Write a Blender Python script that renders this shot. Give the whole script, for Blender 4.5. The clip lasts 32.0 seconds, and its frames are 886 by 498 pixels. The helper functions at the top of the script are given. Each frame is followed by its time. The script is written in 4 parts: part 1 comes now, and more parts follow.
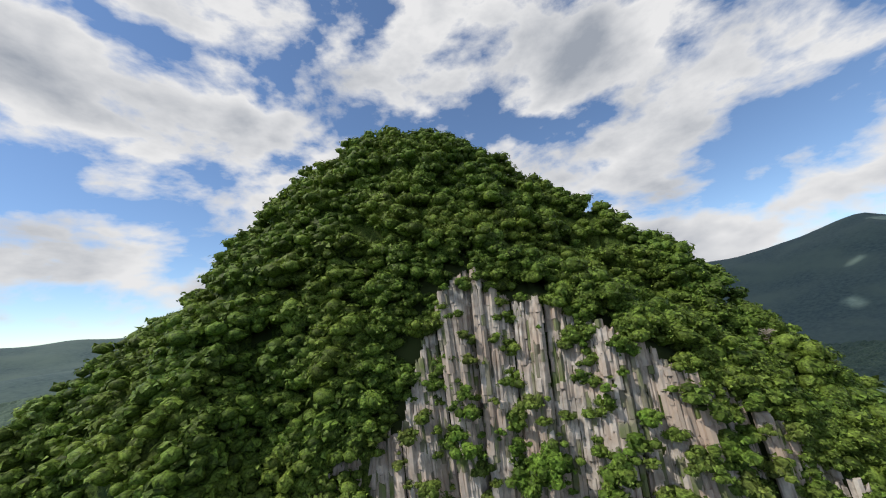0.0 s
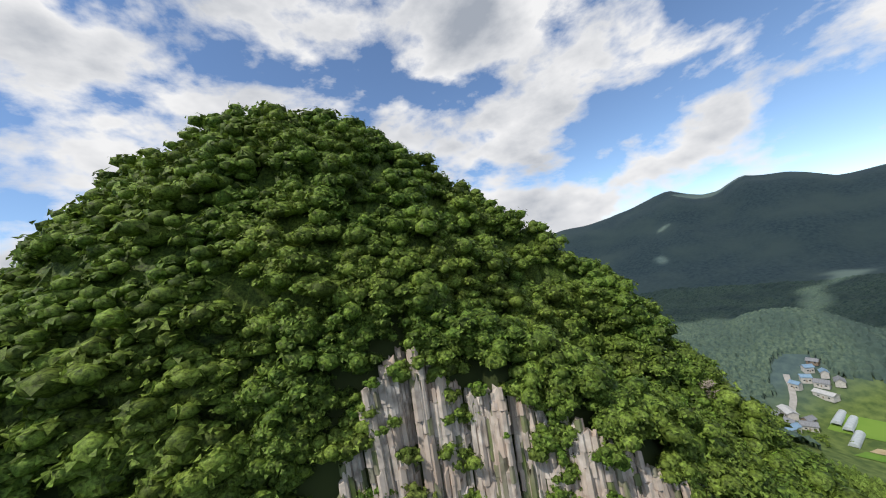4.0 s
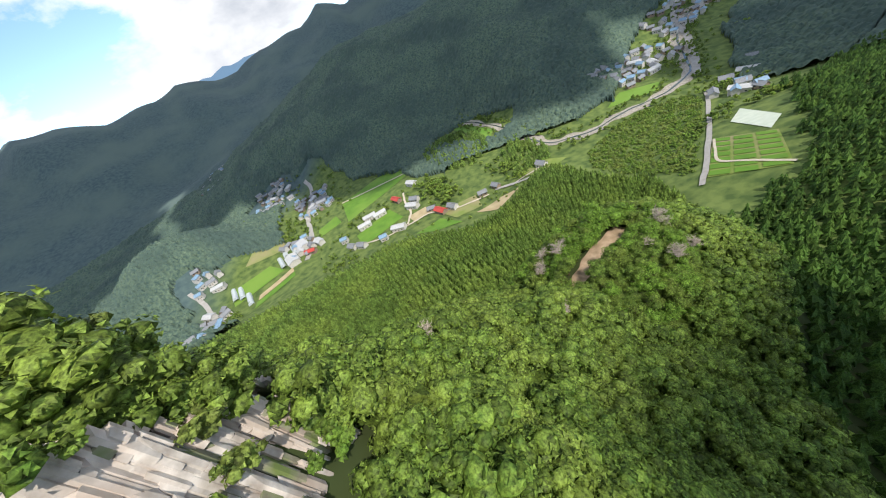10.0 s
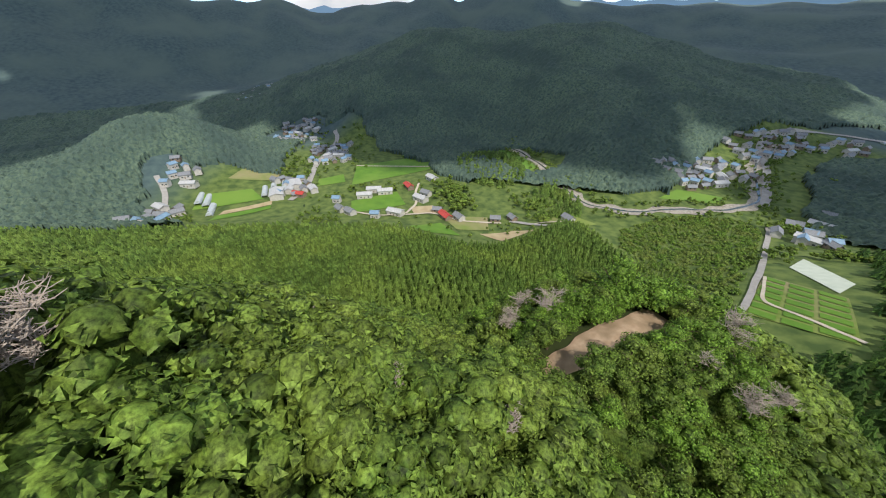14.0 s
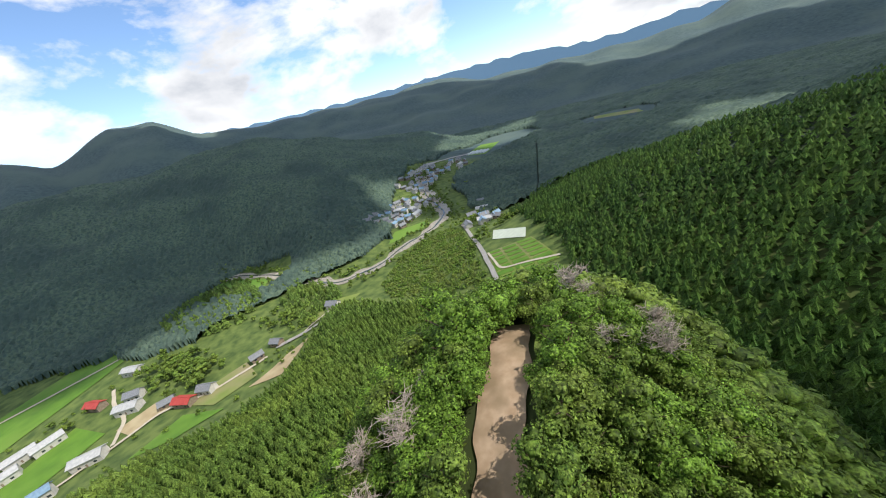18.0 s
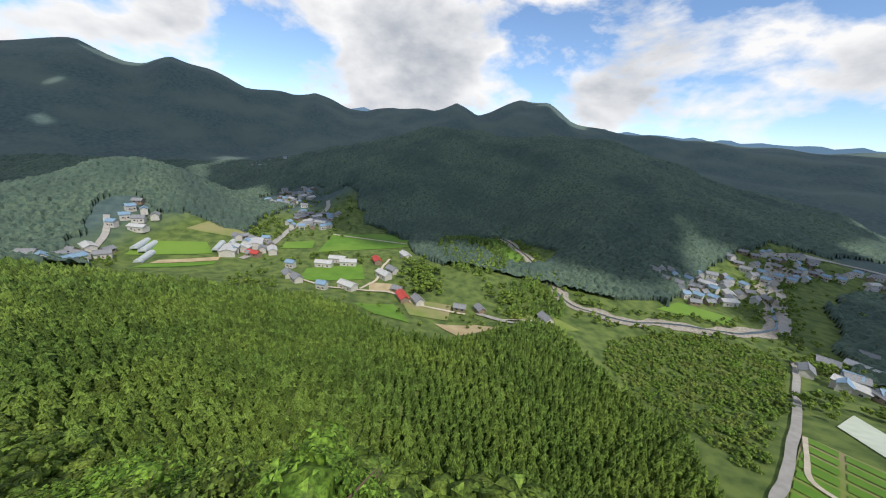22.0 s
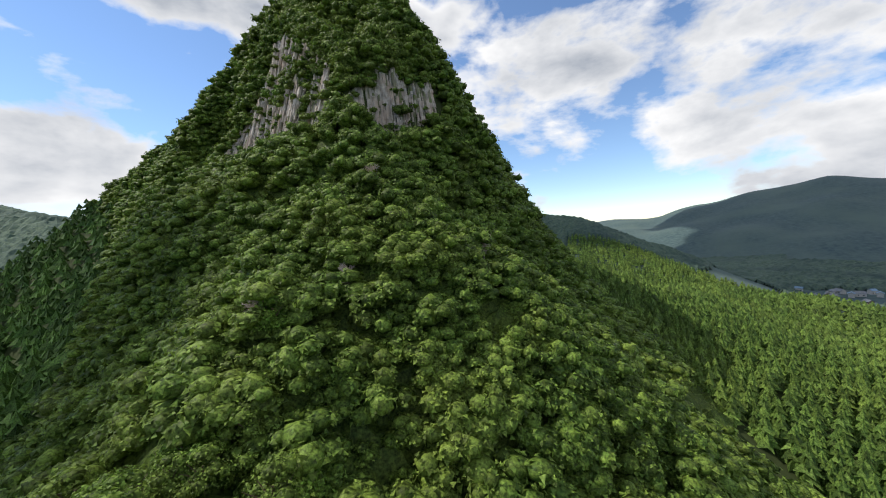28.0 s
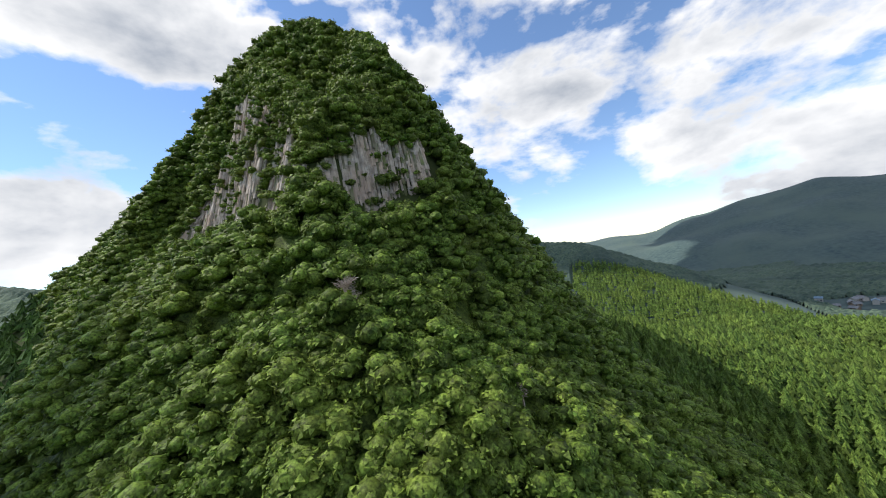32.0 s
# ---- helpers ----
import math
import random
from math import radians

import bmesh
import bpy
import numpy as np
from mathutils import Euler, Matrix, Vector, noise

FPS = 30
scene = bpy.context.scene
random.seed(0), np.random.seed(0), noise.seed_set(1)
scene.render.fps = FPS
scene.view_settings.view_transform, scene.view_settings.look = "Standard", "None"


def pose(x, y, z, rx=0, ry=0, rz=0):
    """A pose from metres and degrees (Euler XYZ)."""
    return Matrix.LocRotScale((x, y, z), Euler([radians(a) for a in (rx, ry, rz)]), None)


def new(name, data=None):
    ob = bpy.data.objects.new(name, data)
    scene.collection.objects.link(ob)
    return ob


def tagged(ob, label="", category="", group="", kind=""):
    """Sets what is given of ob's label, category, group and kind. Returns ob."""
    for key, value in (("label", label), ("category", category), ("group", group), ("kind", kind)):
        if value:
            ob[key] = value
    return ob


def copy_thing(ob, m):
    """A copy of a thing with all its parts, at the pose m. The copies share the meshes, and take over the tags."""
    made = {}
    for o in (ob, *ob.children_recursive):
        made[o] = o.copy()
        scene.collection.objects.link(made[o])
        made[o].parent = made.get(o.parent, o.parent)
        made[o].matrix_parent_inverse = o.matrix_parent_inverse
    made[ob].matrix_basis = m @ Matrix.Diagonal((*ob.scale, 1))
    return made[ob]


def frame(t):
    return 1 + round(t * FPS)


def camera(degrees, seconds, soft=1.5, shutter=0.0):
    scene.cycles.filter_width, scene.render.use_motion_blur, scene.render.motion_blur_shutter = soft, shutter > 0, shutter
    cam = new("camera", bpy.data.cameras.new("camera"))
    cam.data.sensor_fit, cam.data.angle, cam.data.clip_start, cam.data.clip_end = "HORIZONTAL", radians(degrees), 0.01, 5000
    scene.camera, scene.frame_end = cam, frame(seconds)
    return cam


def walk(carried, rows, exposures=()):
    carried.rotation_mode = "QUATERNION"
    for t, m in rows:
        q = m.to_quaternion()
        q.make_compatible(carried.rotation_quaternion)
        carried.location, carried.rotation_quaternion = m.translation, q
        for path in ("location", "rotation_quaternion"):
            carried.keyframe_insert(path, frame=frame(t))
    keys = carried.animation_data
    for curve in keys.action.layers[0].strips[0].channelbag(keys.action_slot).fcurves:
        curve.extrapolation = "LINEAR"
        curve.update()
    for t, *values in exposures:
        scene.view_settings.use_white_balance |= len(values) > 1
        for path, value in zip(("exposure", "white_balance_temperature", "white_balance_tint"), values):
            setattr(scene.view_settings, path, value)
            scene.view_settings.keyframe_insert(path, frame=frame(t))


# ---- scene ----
cam = camera(106.0, 32.0, 1.1)
# seconds, place in metres, turn in degrees
ROWS = [
    (0, -0.71, 2.92, 204.43, 101.17, 6.20, -3.14),
    (0.5, -0.89, 4.94, 206.42, 100.77, 5.91, -4.92),
    (1, -1.20, 7.04, 208.33, 100.64, 6.26, -6.27),
    (1.5, -1.45, 9.07, 210.20, 100.21, 8.67, -8.47),
    (2, -1.62, 10.84, 211.87, 99.67, 10.40, -11.24),
    (2.5, -1.73, 12.51, 213.91, 98.70, 10.61, -12.89),
    (4.5, -1.20, 17.91, 219.50, 89.14, 11.87, -26.55),
    (5, -0.67, 19.27, 219.96, 83.18, 17.66, -35.06),
    (5.5, -0.12, 20.55, 219.39, 74.47, 27.47, -45.50),
    (6, 0.86, 21.73, 218.06, 64.09, 33.22, -59.85),
    (6.5, 2.46, 22.83, 215.90, 53.24, 36.09, -76.18),
    (7, 4.45, 23.48, 213.11, 46.52, 37.14, -88.97),
    (7.5, 7.04, 23.61, 209.64, 47.34, 35.71, -100.36),
    (8, 9.94, 23.12, 206.13, 50.36, 34.72, -109.31),
    (8.5, 12.93, 22.10, 202.75, 50.99, 33.13, -112.93),
    (9, 16.28, 20.74, 198.99, 50.57, 29.39, -114.89),
    (9.5, 19.29, 18.87, 195.41, 51.74, 25.99, -116.55),
    (10, 22.22, 16.70, 191.86, 51.91, 23.21, -117.93),
    (10.5, 25.05, 14.47, 188.34, 52.14, 20.50, -117.29),
    (11, 28.16, 12.24, 184.62, 54.07, 16.74, -111.49),
    (11.5, 31.28, 10.05, 181.19, 54.96, 12.97, -107.80),
    (12, 34.31, 8.00, 177.68, 55.51, 9.87, -104.17),
    (12.5, 37.35, 6.10, 174.23, 56.12, 7.06, -99.53),
    (13, 40.37, 4.46, 170.55, 56.37, 5.01, -97.07),
    (13.5, 43.37, 2.89, 166.72, 56.83, 3.56, -97.41),
    (14, 46.40, 1.54, 163.12, 57.93, 1.38, -102.49),
    (14.5, 49.69, 0.14, 159.70, 59.09, 1.30, -109.46),
    (15, 53.01, -1.38, 156.52, 62.18, 2.24, -116.54),
    (15.5, 56.14, -2.67, 154.18, 63.43, 4.79, -124.47),
    (17.5, 62.80, -5.72, 153.08, 65.80, 12.92, -149.30),
    (18, 65.31, -9.94, 151.25, 65.56, 15.55, -153.98),
    (18.5, 67.46, -14.33, 149.46, 67.37, 15.86, -154.38),
    (19, 69.29, -18.91, 147.83, 69.77, 15.37, -154.23),
    (19.5, 70.73, -23.83, 146.00, 71.98, 13.39, -151.47),
    (20, 71.90, -28.76, 144.39, 73.73, 9.29, -146.03),
    (20.5, 73.42, -33.71, 142.75, 74.87, 3.16, -135.46),
    (21, 75.28, -38.21, 141.34, 75.00, -0.33, -124.37),
    (21.5, 77.02, -42.02, 140.67, 74.32, -3.01, -113.07),
    (22, 78.80, -45.35, 140.57, 72.78, -4.86, -98.62),
    (22.5, 81.16, -48.19, 140.46, 71.23, -3.42, -83.67),
    (23, 83.98, -49.53, 139.69, 70.73, -1.19, -67.39),
    (23.5, 87.09, -50.71, 139.23, 70.77, 1.65, -51.00),
    (24, 90.26, -50.35, 138.51, 71.82, 4.15, -35.53),
    (24.5, 93.28, -49.35, 138.17, 74.49, 4.47, -20.75),
    (25, 96.06, -47.69, 138.00, 78.97, 2.14, -5.18),
    (25.5, 97.92, -45.32, 137.98, 82.76, 0.72, 8.72),
    (26, 99.12, -42.90, 138.32, 84.24, 0.58, 18.28),
    (26.5, 99.73, -40.31, 138.87, 85.33, 0.92, 23.37),
    (28.5, 97.53, -30.73, 142.73, 88.05, 3.91, 24.48),
    (29, 96.51, -28.25, 144.24, 91.26, 4.43, 25.33),
    (29.5, 95.38, -25.73, 145.80, 91.79, 4.61, 25.62),
    (30, 94.34, -23.53, 147.41, 91.88, 4.72, 25.48),
    (30.5, 93.29, -21.35, 149.12, 92.61, 4.79, 25.30),
    (31, 92.25, -19.22, 150.99, 92.45, 5.34, 25.21),
    (31.5, 91.14, -17.27, 152.75, 92.26, 6.80, 24.60),
    (32, 89.98, -15.23, 154.45, 91.97, 8.05, 23.97),
]
walk(cam, [(t, pose(x, y, z, a, b, c)) for t, x, y, z, a, b, c in ROWS],
     exposures=((0, -0.75), (2.5, -0.65), (4.5, -0.55), (6, -0.1), (8, 0.05), (10, -0.05), (12, -0.1), (14, -0.35), (18, -0.2), (20, -0.35), (22, -0.5), (23, -0.45), (24.5, -0.45), (26, -0.7), (28.5, -0.4), (32, -0.3)))

# ---- light ----
SUN_AZ, SUN_EL = 256.0, 52.0          # compass bearing (y is north) and height of the sun
SUNWARD = Vector((math.sin(radians(SUN_AZ)) * math.cos(radians(SUN_EL)), math.cos(radians(SUN_AZ)) * math.cos(radians(SUN_EL)), math.sin(radians(SUN_EL))))
world = bpy.data.worlds.new("world")
scene.world = world
world.use_nodes = True
wn, wl = world.node_tree.nodes, world.node_tree.links
sky = wn.new("ShaderNodeTexSky")
sky.sky_type, sky.sun_disc = "NISHITA", False
sky.sun_elevation, sky.sun_rotation = radians(SUN_EL), radians(SUN_AZ)
blue = wn["Background"]
sky.air_density, sky.dust_density, sky.ozone_density = 0.9, 0.0, 4.0
wl.new(sky.outputs[0], blue.inputs[0])
blue.inputs[1].default_value = 0.25


def wnode(kind, **values):
    n = wn.new(kind)
    for key, value in values.items():
        n.inputs[key].default_value = value
    return n


# cumulus: billows in the view direction, flattened towards the horizon
coord = wn.new("ShaderNodeTexCoord")
squash = wn.new("ShaderNodeMapping")
squash.inputs["Scale"].default_value, squash.inputs["Location"].default_value = (1.0, 1.0, 1.9), (3.1, 7.4, 0.6)
wl.new(coord.outputs["Generated"], squash.inputs["Vector"])
puffs = wnode("ShaderNodeTexNoise", Scale=2.9, Detail=12.0, Roughness=0.56, Distortion=0.12)
shade = wnode("ShaderNodeTexNoise", Scale=3.4, Detail=6.0, Roughness=0.5)
for n in (puffs, shade):
    wl.new(squash.outputs[0], n.inputs["Vector"])
mask = wn.new("ShaderNodeValToRGB")
mask.color_ramp.elements[0].position, mask.color_ramp.elements[1].position = 0.440, 0.525
wl.new(puffs.outputs["Fac"], mask.inputs[0])
body = wn.new("ShaderNodeValToRGB")
body.color_ramp.elements[0].position, body.color_ramp.elements[0].color = 0.50, (0.98, 0.98, 0.99, 1)
body.color_ramp.elements[1].position, body.color_ramp.elements[1].color = 0.68, (0.40, 0.44, 0.51, 1)
depth = wn.new("ShaderNodeMath")
depth.operation, depth.inputs[1].default_value, depth.inputs[2].default_value = "MULTIPLY_ADD", 0.45, 0.0
wl.new(shade.outputs["Fac"], depth.inputs[0])
thick = wn.new("ShaderNodeMath")
thick.operation, thick.inputs[1].default_value = "MULTIPLY_ADD", 0.6
wl.new(puffs.outputs["Fac"], thick.inputs[0])
wl.new(depth.outputs[0], thick.inputs[2])
wl.new(thick.outputs[0], body.inputs[0])
white = wn.new("ShaderNodeBackground")
wl.new(body.outputs[0], white.inputs[0])
white.inputs[1].default_value = 1.4
mix = wn.new("ShaderNodeMixShader")
wl.new(mask.outputs[0], mix.inputs[0])
wl.new(blue.outputs[0], mix.inputs[1])
wl.new(white.outputs[0], mix.inputs[2])
wl.new(mix.outputs[0], wn["World Output"].inputs[0])

sun = new("sun", bpy.data.lights.new("sun", "SUN"))
sun.data.energy, sun.data.angle, sun.data.color = 4.9, radians(0.5), (1.0, 0.94, 0.84)
sun.matrix_world = pose(0, 0, 900, 90 - SUN_EL, 0, 180 - SUN_AZ)

# ---- terrain shape ----
ORIGIN = np.array((85.0, -35.0, 145.0))


def table(h, knots):
    """Interpolate a bearing table (degrees: value) round the compass."""
    k = np.array(knots, float)
    return np.interp(h, k[:, 0], k[:, 1])


# crest heights of the ranges as seen from the origin: bearing, degrees above the level
RANGE_EAST = ((-20, 3.0), (-12, 1.8), (-6, 0.4), (0, -0.6), (4, -0.2), (9, 0.2), (13.3, 1.5), (17.4, 2.1), (21.5, 3.0), (25, 3.4), (31, 2.5), (36.2, 4.0), (42, 4.7), (46, 5.0), (50.3, 6.4), (54.2, 7.3), (58, 6.0), (59.6, 5.9), (62.2, 7.4),
              (66, 6.6), (70, 5.2), (76, 5.0), (79, 5.6), (83.5, 4.2), (86.6, 3.9), (90.6, 4.9), (97, 4.9), (100.5, 6.3), (104, 4.8), (108, 6.4), (110.5, 7.4),
              (114.6, 7.2), (118.4, 4.7), (124, 3.8), (134, 3.2), (140, 2.6), (160, 1), (180, 0), (200, 0))
RANGE_SOUTH = ((100, 0), (118, 3.5), (126, 3.5), (134, 3.3), (139, 3.0), (146, 2.6), (150, 2.8), (154, 2.9), (160, 1.2), (164, 0.2), (168, -1.8), (174, -4.6), (177, -3.8),
               (181, -2.6), (185, -1.2), (188, 0.0), (192.5, 1.5), (197, 1.0), (202, 1.2), (210, 0.4), (218, 0.0), (235, 1.0), (260, 2.0))
SHADED = ((40, -16), (55, -9), (70, -5.5), (78, -3.5), (83.6, -2.0), (91.7, 0.5), (98.2, 1.7), (108, 1.9), (116, 2.2), (124, 1.8), (131.7, -0.5), (138.8, -2.3), (145.4, -3.7), (152, -5.6), (162, -8.0), (170, -9.5), (180, -11), (195, -16), (205, -20))

def smax(a, b, k):
    """A smooth greater-of-two, k metres soft."""
    return k * np.logaddexp(a / k, b / k)


def step(a, b, x):
    u = np.clip((x - a) / (b - a), 0, 1)
    return u * u * (3 - 2 * u)


def spine(x, y, pts, slope, soft=0.0):
    """Height of a ridge through pts (x, y, z) that falls by slope on both sides."""
    best = np.full(x.shape, -1e4)
    for (ax, ay, az), (bx, by, bz) in zip(pts, pts[1:]):
        dx, dy = bx - ax, by - ay
        u = np.clip(((x - ax) * dx + (y - ay) * dy) / (dx * dx + dy * dy), 0, 1)
        d = np.hypot(x - ax - u * dx, y - ay - u * dy)
        best = np.maximum(best, az + u * (bz - az) - slope * (np.sqrt(d * d + soft * soft) - soft))
    return best


def ripple(x, y, scale, seed=0.0):
    """Cheap rolling noise, about -1 to 1."""
    u, v = x / scale + seed * 7.3, y / scale - seed * 3.1
    return (np.sin(u + 1.7 * np.sin(0.63 * v + seed)) + np.sin(1.31 * v - 1.3 * np.sin(0.71 * u)) + 0.6 * np.sin(2.3 * u + 1.9 * v) + 0.4 * np.sin(3.7 * v - 2.9 * u)) / 3.0


SUMMIT = (-2.0, 88.0)
DOME = ((0, 247), (10, 246), (20, 240), (30, 229), (36, 222.5), (45, 209), (52, 199), (57, 192), (62, 185), (72, 170), (88, 143), (105, 119), (122, 104), (146, 85), (165, 72), (190, 62), (240, 42), (400, -40))
# foot lines of the two cliffs: x, y, top and bottom height; the rock faces the right of the way
CLIFF = ((-44, 60, 176, 168), (-32, 55, 180, 168), (-20, 51.5, 184, 168), (-5, 51, 191, 168), (1, 53, 207, 169), (7, 53, 211, 169), (12, 50.5, 205, 168), (16, 48.5, 205, 168), (23, 43.5, 200, 167),
         (28, 40.5, 195, 164), (33, 40, 192, 164), (38, 36.5, 186, 166), (43, 33, 178.5, 167), (46, 31, 173, 165))
CLIFF_EAST = ((46, 31, 173, 165), (48.5, 36, 180, 166), (52, 41, 184, 167), (56, 46, 185, 169), (58.5, 51, 183, 173))


def deep(x):
    """How far the foot of the south face stands out from its brow."""
    return np.interp(x, (26, 33, 46), (9.0, 7.0, 2.6))


def cliff_at(x, y, line=CLIFF):
    """Signed distance in front of the cliff line, and the cliff's top and bottom there."""
    best, sd, top, low = np.full(x.shape, 1e9), np.zeros(x.shape), np.zeros(x.shape), np.zeros(x.shape)
    for (ax, ay, at, ab), (bx, by, bt, bb) in zip(line, line[1:]):
        dx, dy = bx - ax, by - ay
        n = math.hypot(dx, dy)
        raw = ((x - ax) * dx + (y - ay) * dy) / n ** 2
        u = np.clip(raw, 0, 1)
        d = np.hypot(x - ax - u * dx, y - ay - u * dy)
        side = ((x - ax) * dy - (y - ay) * dx) / n
        m = d < best
        best = np.where(m, d, best)
        sd = np.where(m, np.where(side > 0, d, -d), sd)
        top, low = np.where(m, at + u * (bt - at), top), np.where(m, ab + u * (bb - ab), low)
    ends = 1.6 * np.maximum(0, -26 - x) + np.maximum(0, x - 48) + np.maximum(0, 10 - y)
    if line is not CLIFF:
        ends = np.maximum(0, 29 - y) + np.maximum(0, y - 53)
    return sd, top, low, ends


def dome(x, y):
    d = np.hypot((x - SUMMIT[0]) / np.where(x > SUMMIT[0], np.interp(y, (50, 100), (0.97, 0.83)), 1.02), (y - SUMMIT[1]) / 0.76)
    return np.interp(0.978 * d - 0.5 + 1.5 * ripple(x, y, 9.0, 2), [k[0] for k in DOME], [k[1] for k in DOME])


def near_hill(x, y):
    """The rock dome, its cliff, the ridge to the knoll, the north-east spur and the apron."""
    shoulder = spine(x, y, ((10, 82, 242), (26, 77, 231), (36, 70, 221), (43, 62, 211), (46, 55, 200), (46, 48, 193), (46.5, 42, 187), (46, 37.5, 181), (48, 32.5, 168), (51, 33, 161)), 2.0, 3)
    saddle = spine(x, y, ((-2, 88, 246), (-24, 83, 228), (-42, 75, 212), (-58, 66, 197), (-76, 56, 182), (-100, 44, 164), (-140, 25, 134), (-180, 10, 100)), 1.5, 4)
    ridge = spine(x, y, ((51, 33, 163), (55, 27, 156), (54, 18, 146), (59, 6, 136), (62, -3, 132), (68, -16, 121), (75, -32, 121), (80, -42, 119), (89, -66, 98), (106, -100, 64)), 1.0, 4)
    knoll = 122.5 - 0.020 * ((x - 77) ** 2 * 1.1 + (y + 36) ** 2 * 0.7)
    flank = spine(x, y, ((58, 22, 146), (74, 17, 134), (84, 21, 129)), 1.2, 5)
    spur = spine(x, y, ((20, 110, 142), (70, 130, 120), (110, 150, 105), (140, 210, 93), (170, 260, 85), (235, 285, 74), (262, 300, 60), (280, 330, 38)), 0.42, 25)
    apron = spine(x, y, ((62, 40, 128), (95, 12, 93), (124, 0, 72), (160, 12, 66), (178, -28, 61), (188, -62, 46), (214, -100, 38), (256, -140, 30)), 0.6, 8)
    bench = spine(x, y, ((150, 15, 62), (185, 30, 64), (200, 60, 65), (208, 105, 69), (225, 180, 70), (250, 260, 66)), 0.45, 30)
    west = spine(x, y, ((-60, 150, 95), (-250, 250, 118), (-400, 200, 155), (-700, 100, 220)), 0.5, 20)
    north = spine(x, y, ((-160, 640, 180), (0, 635, 158), (50, 638, 152), (104, 640, 128), (170, 620, 100), (250, 560, 55)), 0.5, 20)
    z = smax(smax(smax(dome(x, y), shoulder, 2.0), saddle, 2.0), ridge, 2.5)
    brow = spine(x, y, ((4, 57, 214), (10, 56, 212), (18, 50.5, 207), (24, 46.5, 202), (29, 44, 197.5), (34, 43, 193.5), (39, 40, 187.5), (43.5, 36.8, 181), (46.5, 35, 176)), 1.7, 2.5)
    z = smax(z, brow, 1.0)
    z = smax(smax(z, np.maximum(knoll, 0), 2.0), flank, 2.0)
    sd, top, low, ends = cliff_at(x, y)
    cap = np.where(sd < 0, top - 3.4 * sd + 5.0 * np.maximum(0, -sd - 6), np.where(sd < deep(x), top + (low - top) * sd / deep(x), low - 0.85 * (sd - deep(x)))) + 3.0 * ends
    z = np.where(sd < 60, np.minimum(z, cap), z)
    sd, top, low, ends = cliff_at(x, y, CLIFF_EAST)
    cap = np.where(sd < 0, top - 1.9 * sd, np.where(sd < 2.2, top + (low - top) * sd / 2.2, low - 1.1 * (sd - 2.2))) + 3.0 * ends
    z = np.where((sd < 40) & (sd > -14), np.minimum(z, np.maximum(cap, ridge - 2)), z)
    z = smax(z, spur, 6)
    z = smax(smax(z, apron, 5), bench, 5)
    z = smax(z, north, 6)
    return smax(z, west, 6)


def height(x, y):
    dx, dy = x - ORIGIN[0], y - ORIGIN[1]
    r, h = np.hypot(dx, dy), np.degrees(np.arctan2(dx, dy))
    h = np.where(h < -100, h + 360, h)
    base = -3.0 + 1.2 * ripple(x, y, 60.0, 1)
    z = smax(base, near_hill(x, y), 4)
    # the forest slope across the south-west gully
    sw = spine(x, y, ((60, -330, 62), (0, -260, 92), (-120, -220, 120), (-320, -260, 180), (-700, -400, 260)), 0.40, 20)
    z = smax(z, sw, 6)
    # the wooded mountain across the river, and the ranges behind
    foot = table(h, ((60, 900), (74, 640), (84, 490), (95, 470), (107, 500), (114, 490), (118, 445), (121, 380), (125, 330), (130, 305), (134, 305), (138, 340), (141, 410), (147, 450), (153, 540), (160, 700), (180, 900)))
    crest = ORIGIN[2] + 1000 * np.tan(np.radians(table(h, SHADED)))
    far1 = base + (crest - base) * np.where(r < 1000, np.sin(np.clip((r - foot) / np.maximum(1000 - foot, 50), 0, 1) * math.pi / 2) ** 1.1, 1 - 0.6 * step(1000, 1700, r))
    far1 = far1 + 14 * ripple(x, y, 70.0, 3) * step(foot, foot + 250, r)
    z = smax(z, far1, 8)
    for dist, inner, knots, seed in ((2300.0, 900.0, RANGE_EAST, 4), (2700.0, 1100.0, RANGE_SOUTH, 5)):
        crest = ORIGIN[2] + dist * np.tan(np.radians(table(h, knots) + 0.14 * np.sin(h * 0.9 + seed)))
        g = base + (crest - base) * np.where(r < dist, step(inner, dist, r), 1 - 0.5 * step(dist, dist + 1300, r)) + 30 * ripple(x, y, 170.0, seed) * step(inner, inner + 500, r) * (1 - step(dist * 0.75, dist, r))
        z = smax(z, g, 12)
    # wooded hills in the valley
    for hx, hy, hz, hr in ((560, 270, 75, 110), (430, 330, 30, 70), (452, -147, 16, 45)):
        z = z + hz * np.exp(-((x - hx) ** 2 + (y - hy) ** 2) / hr ** 2)
    # hills to the north and west close the view
    away = np.maximum(step(-2, -30, h), step(218, 245, h))
    back = base + (190 + 60 * ripple(x, y, 400.0, 6)) * step(500, 1500, r) * away
    return smax(z, back, 10)


def axis(c, n, a, reach):
    u = np.linspace(-1, 1, n)
    m = math.asinh(reach / a)
    return c + a * np.sinh(u * m)


def grid_mesh(name, xs, ys, zfun):
    gx, gy = np.meshgrid(xs, ys)
    gz = zfun(gx, gy)
    nx, ny = len(xs), len(ys)
    me = bpy.data.meshes.new(name)
    co = np.stack([gx, gy, gz], -1).reshape(-1, 3)
    i = (np.arange(ny - 1)[:, None] * nx + np.arange(nx - 1)[None, :]).ravel()
    quads = np.stack([i, i + 1, i + nx + 1, i + nx], 1)
    fill_mesh(me, co, quads)
    return me


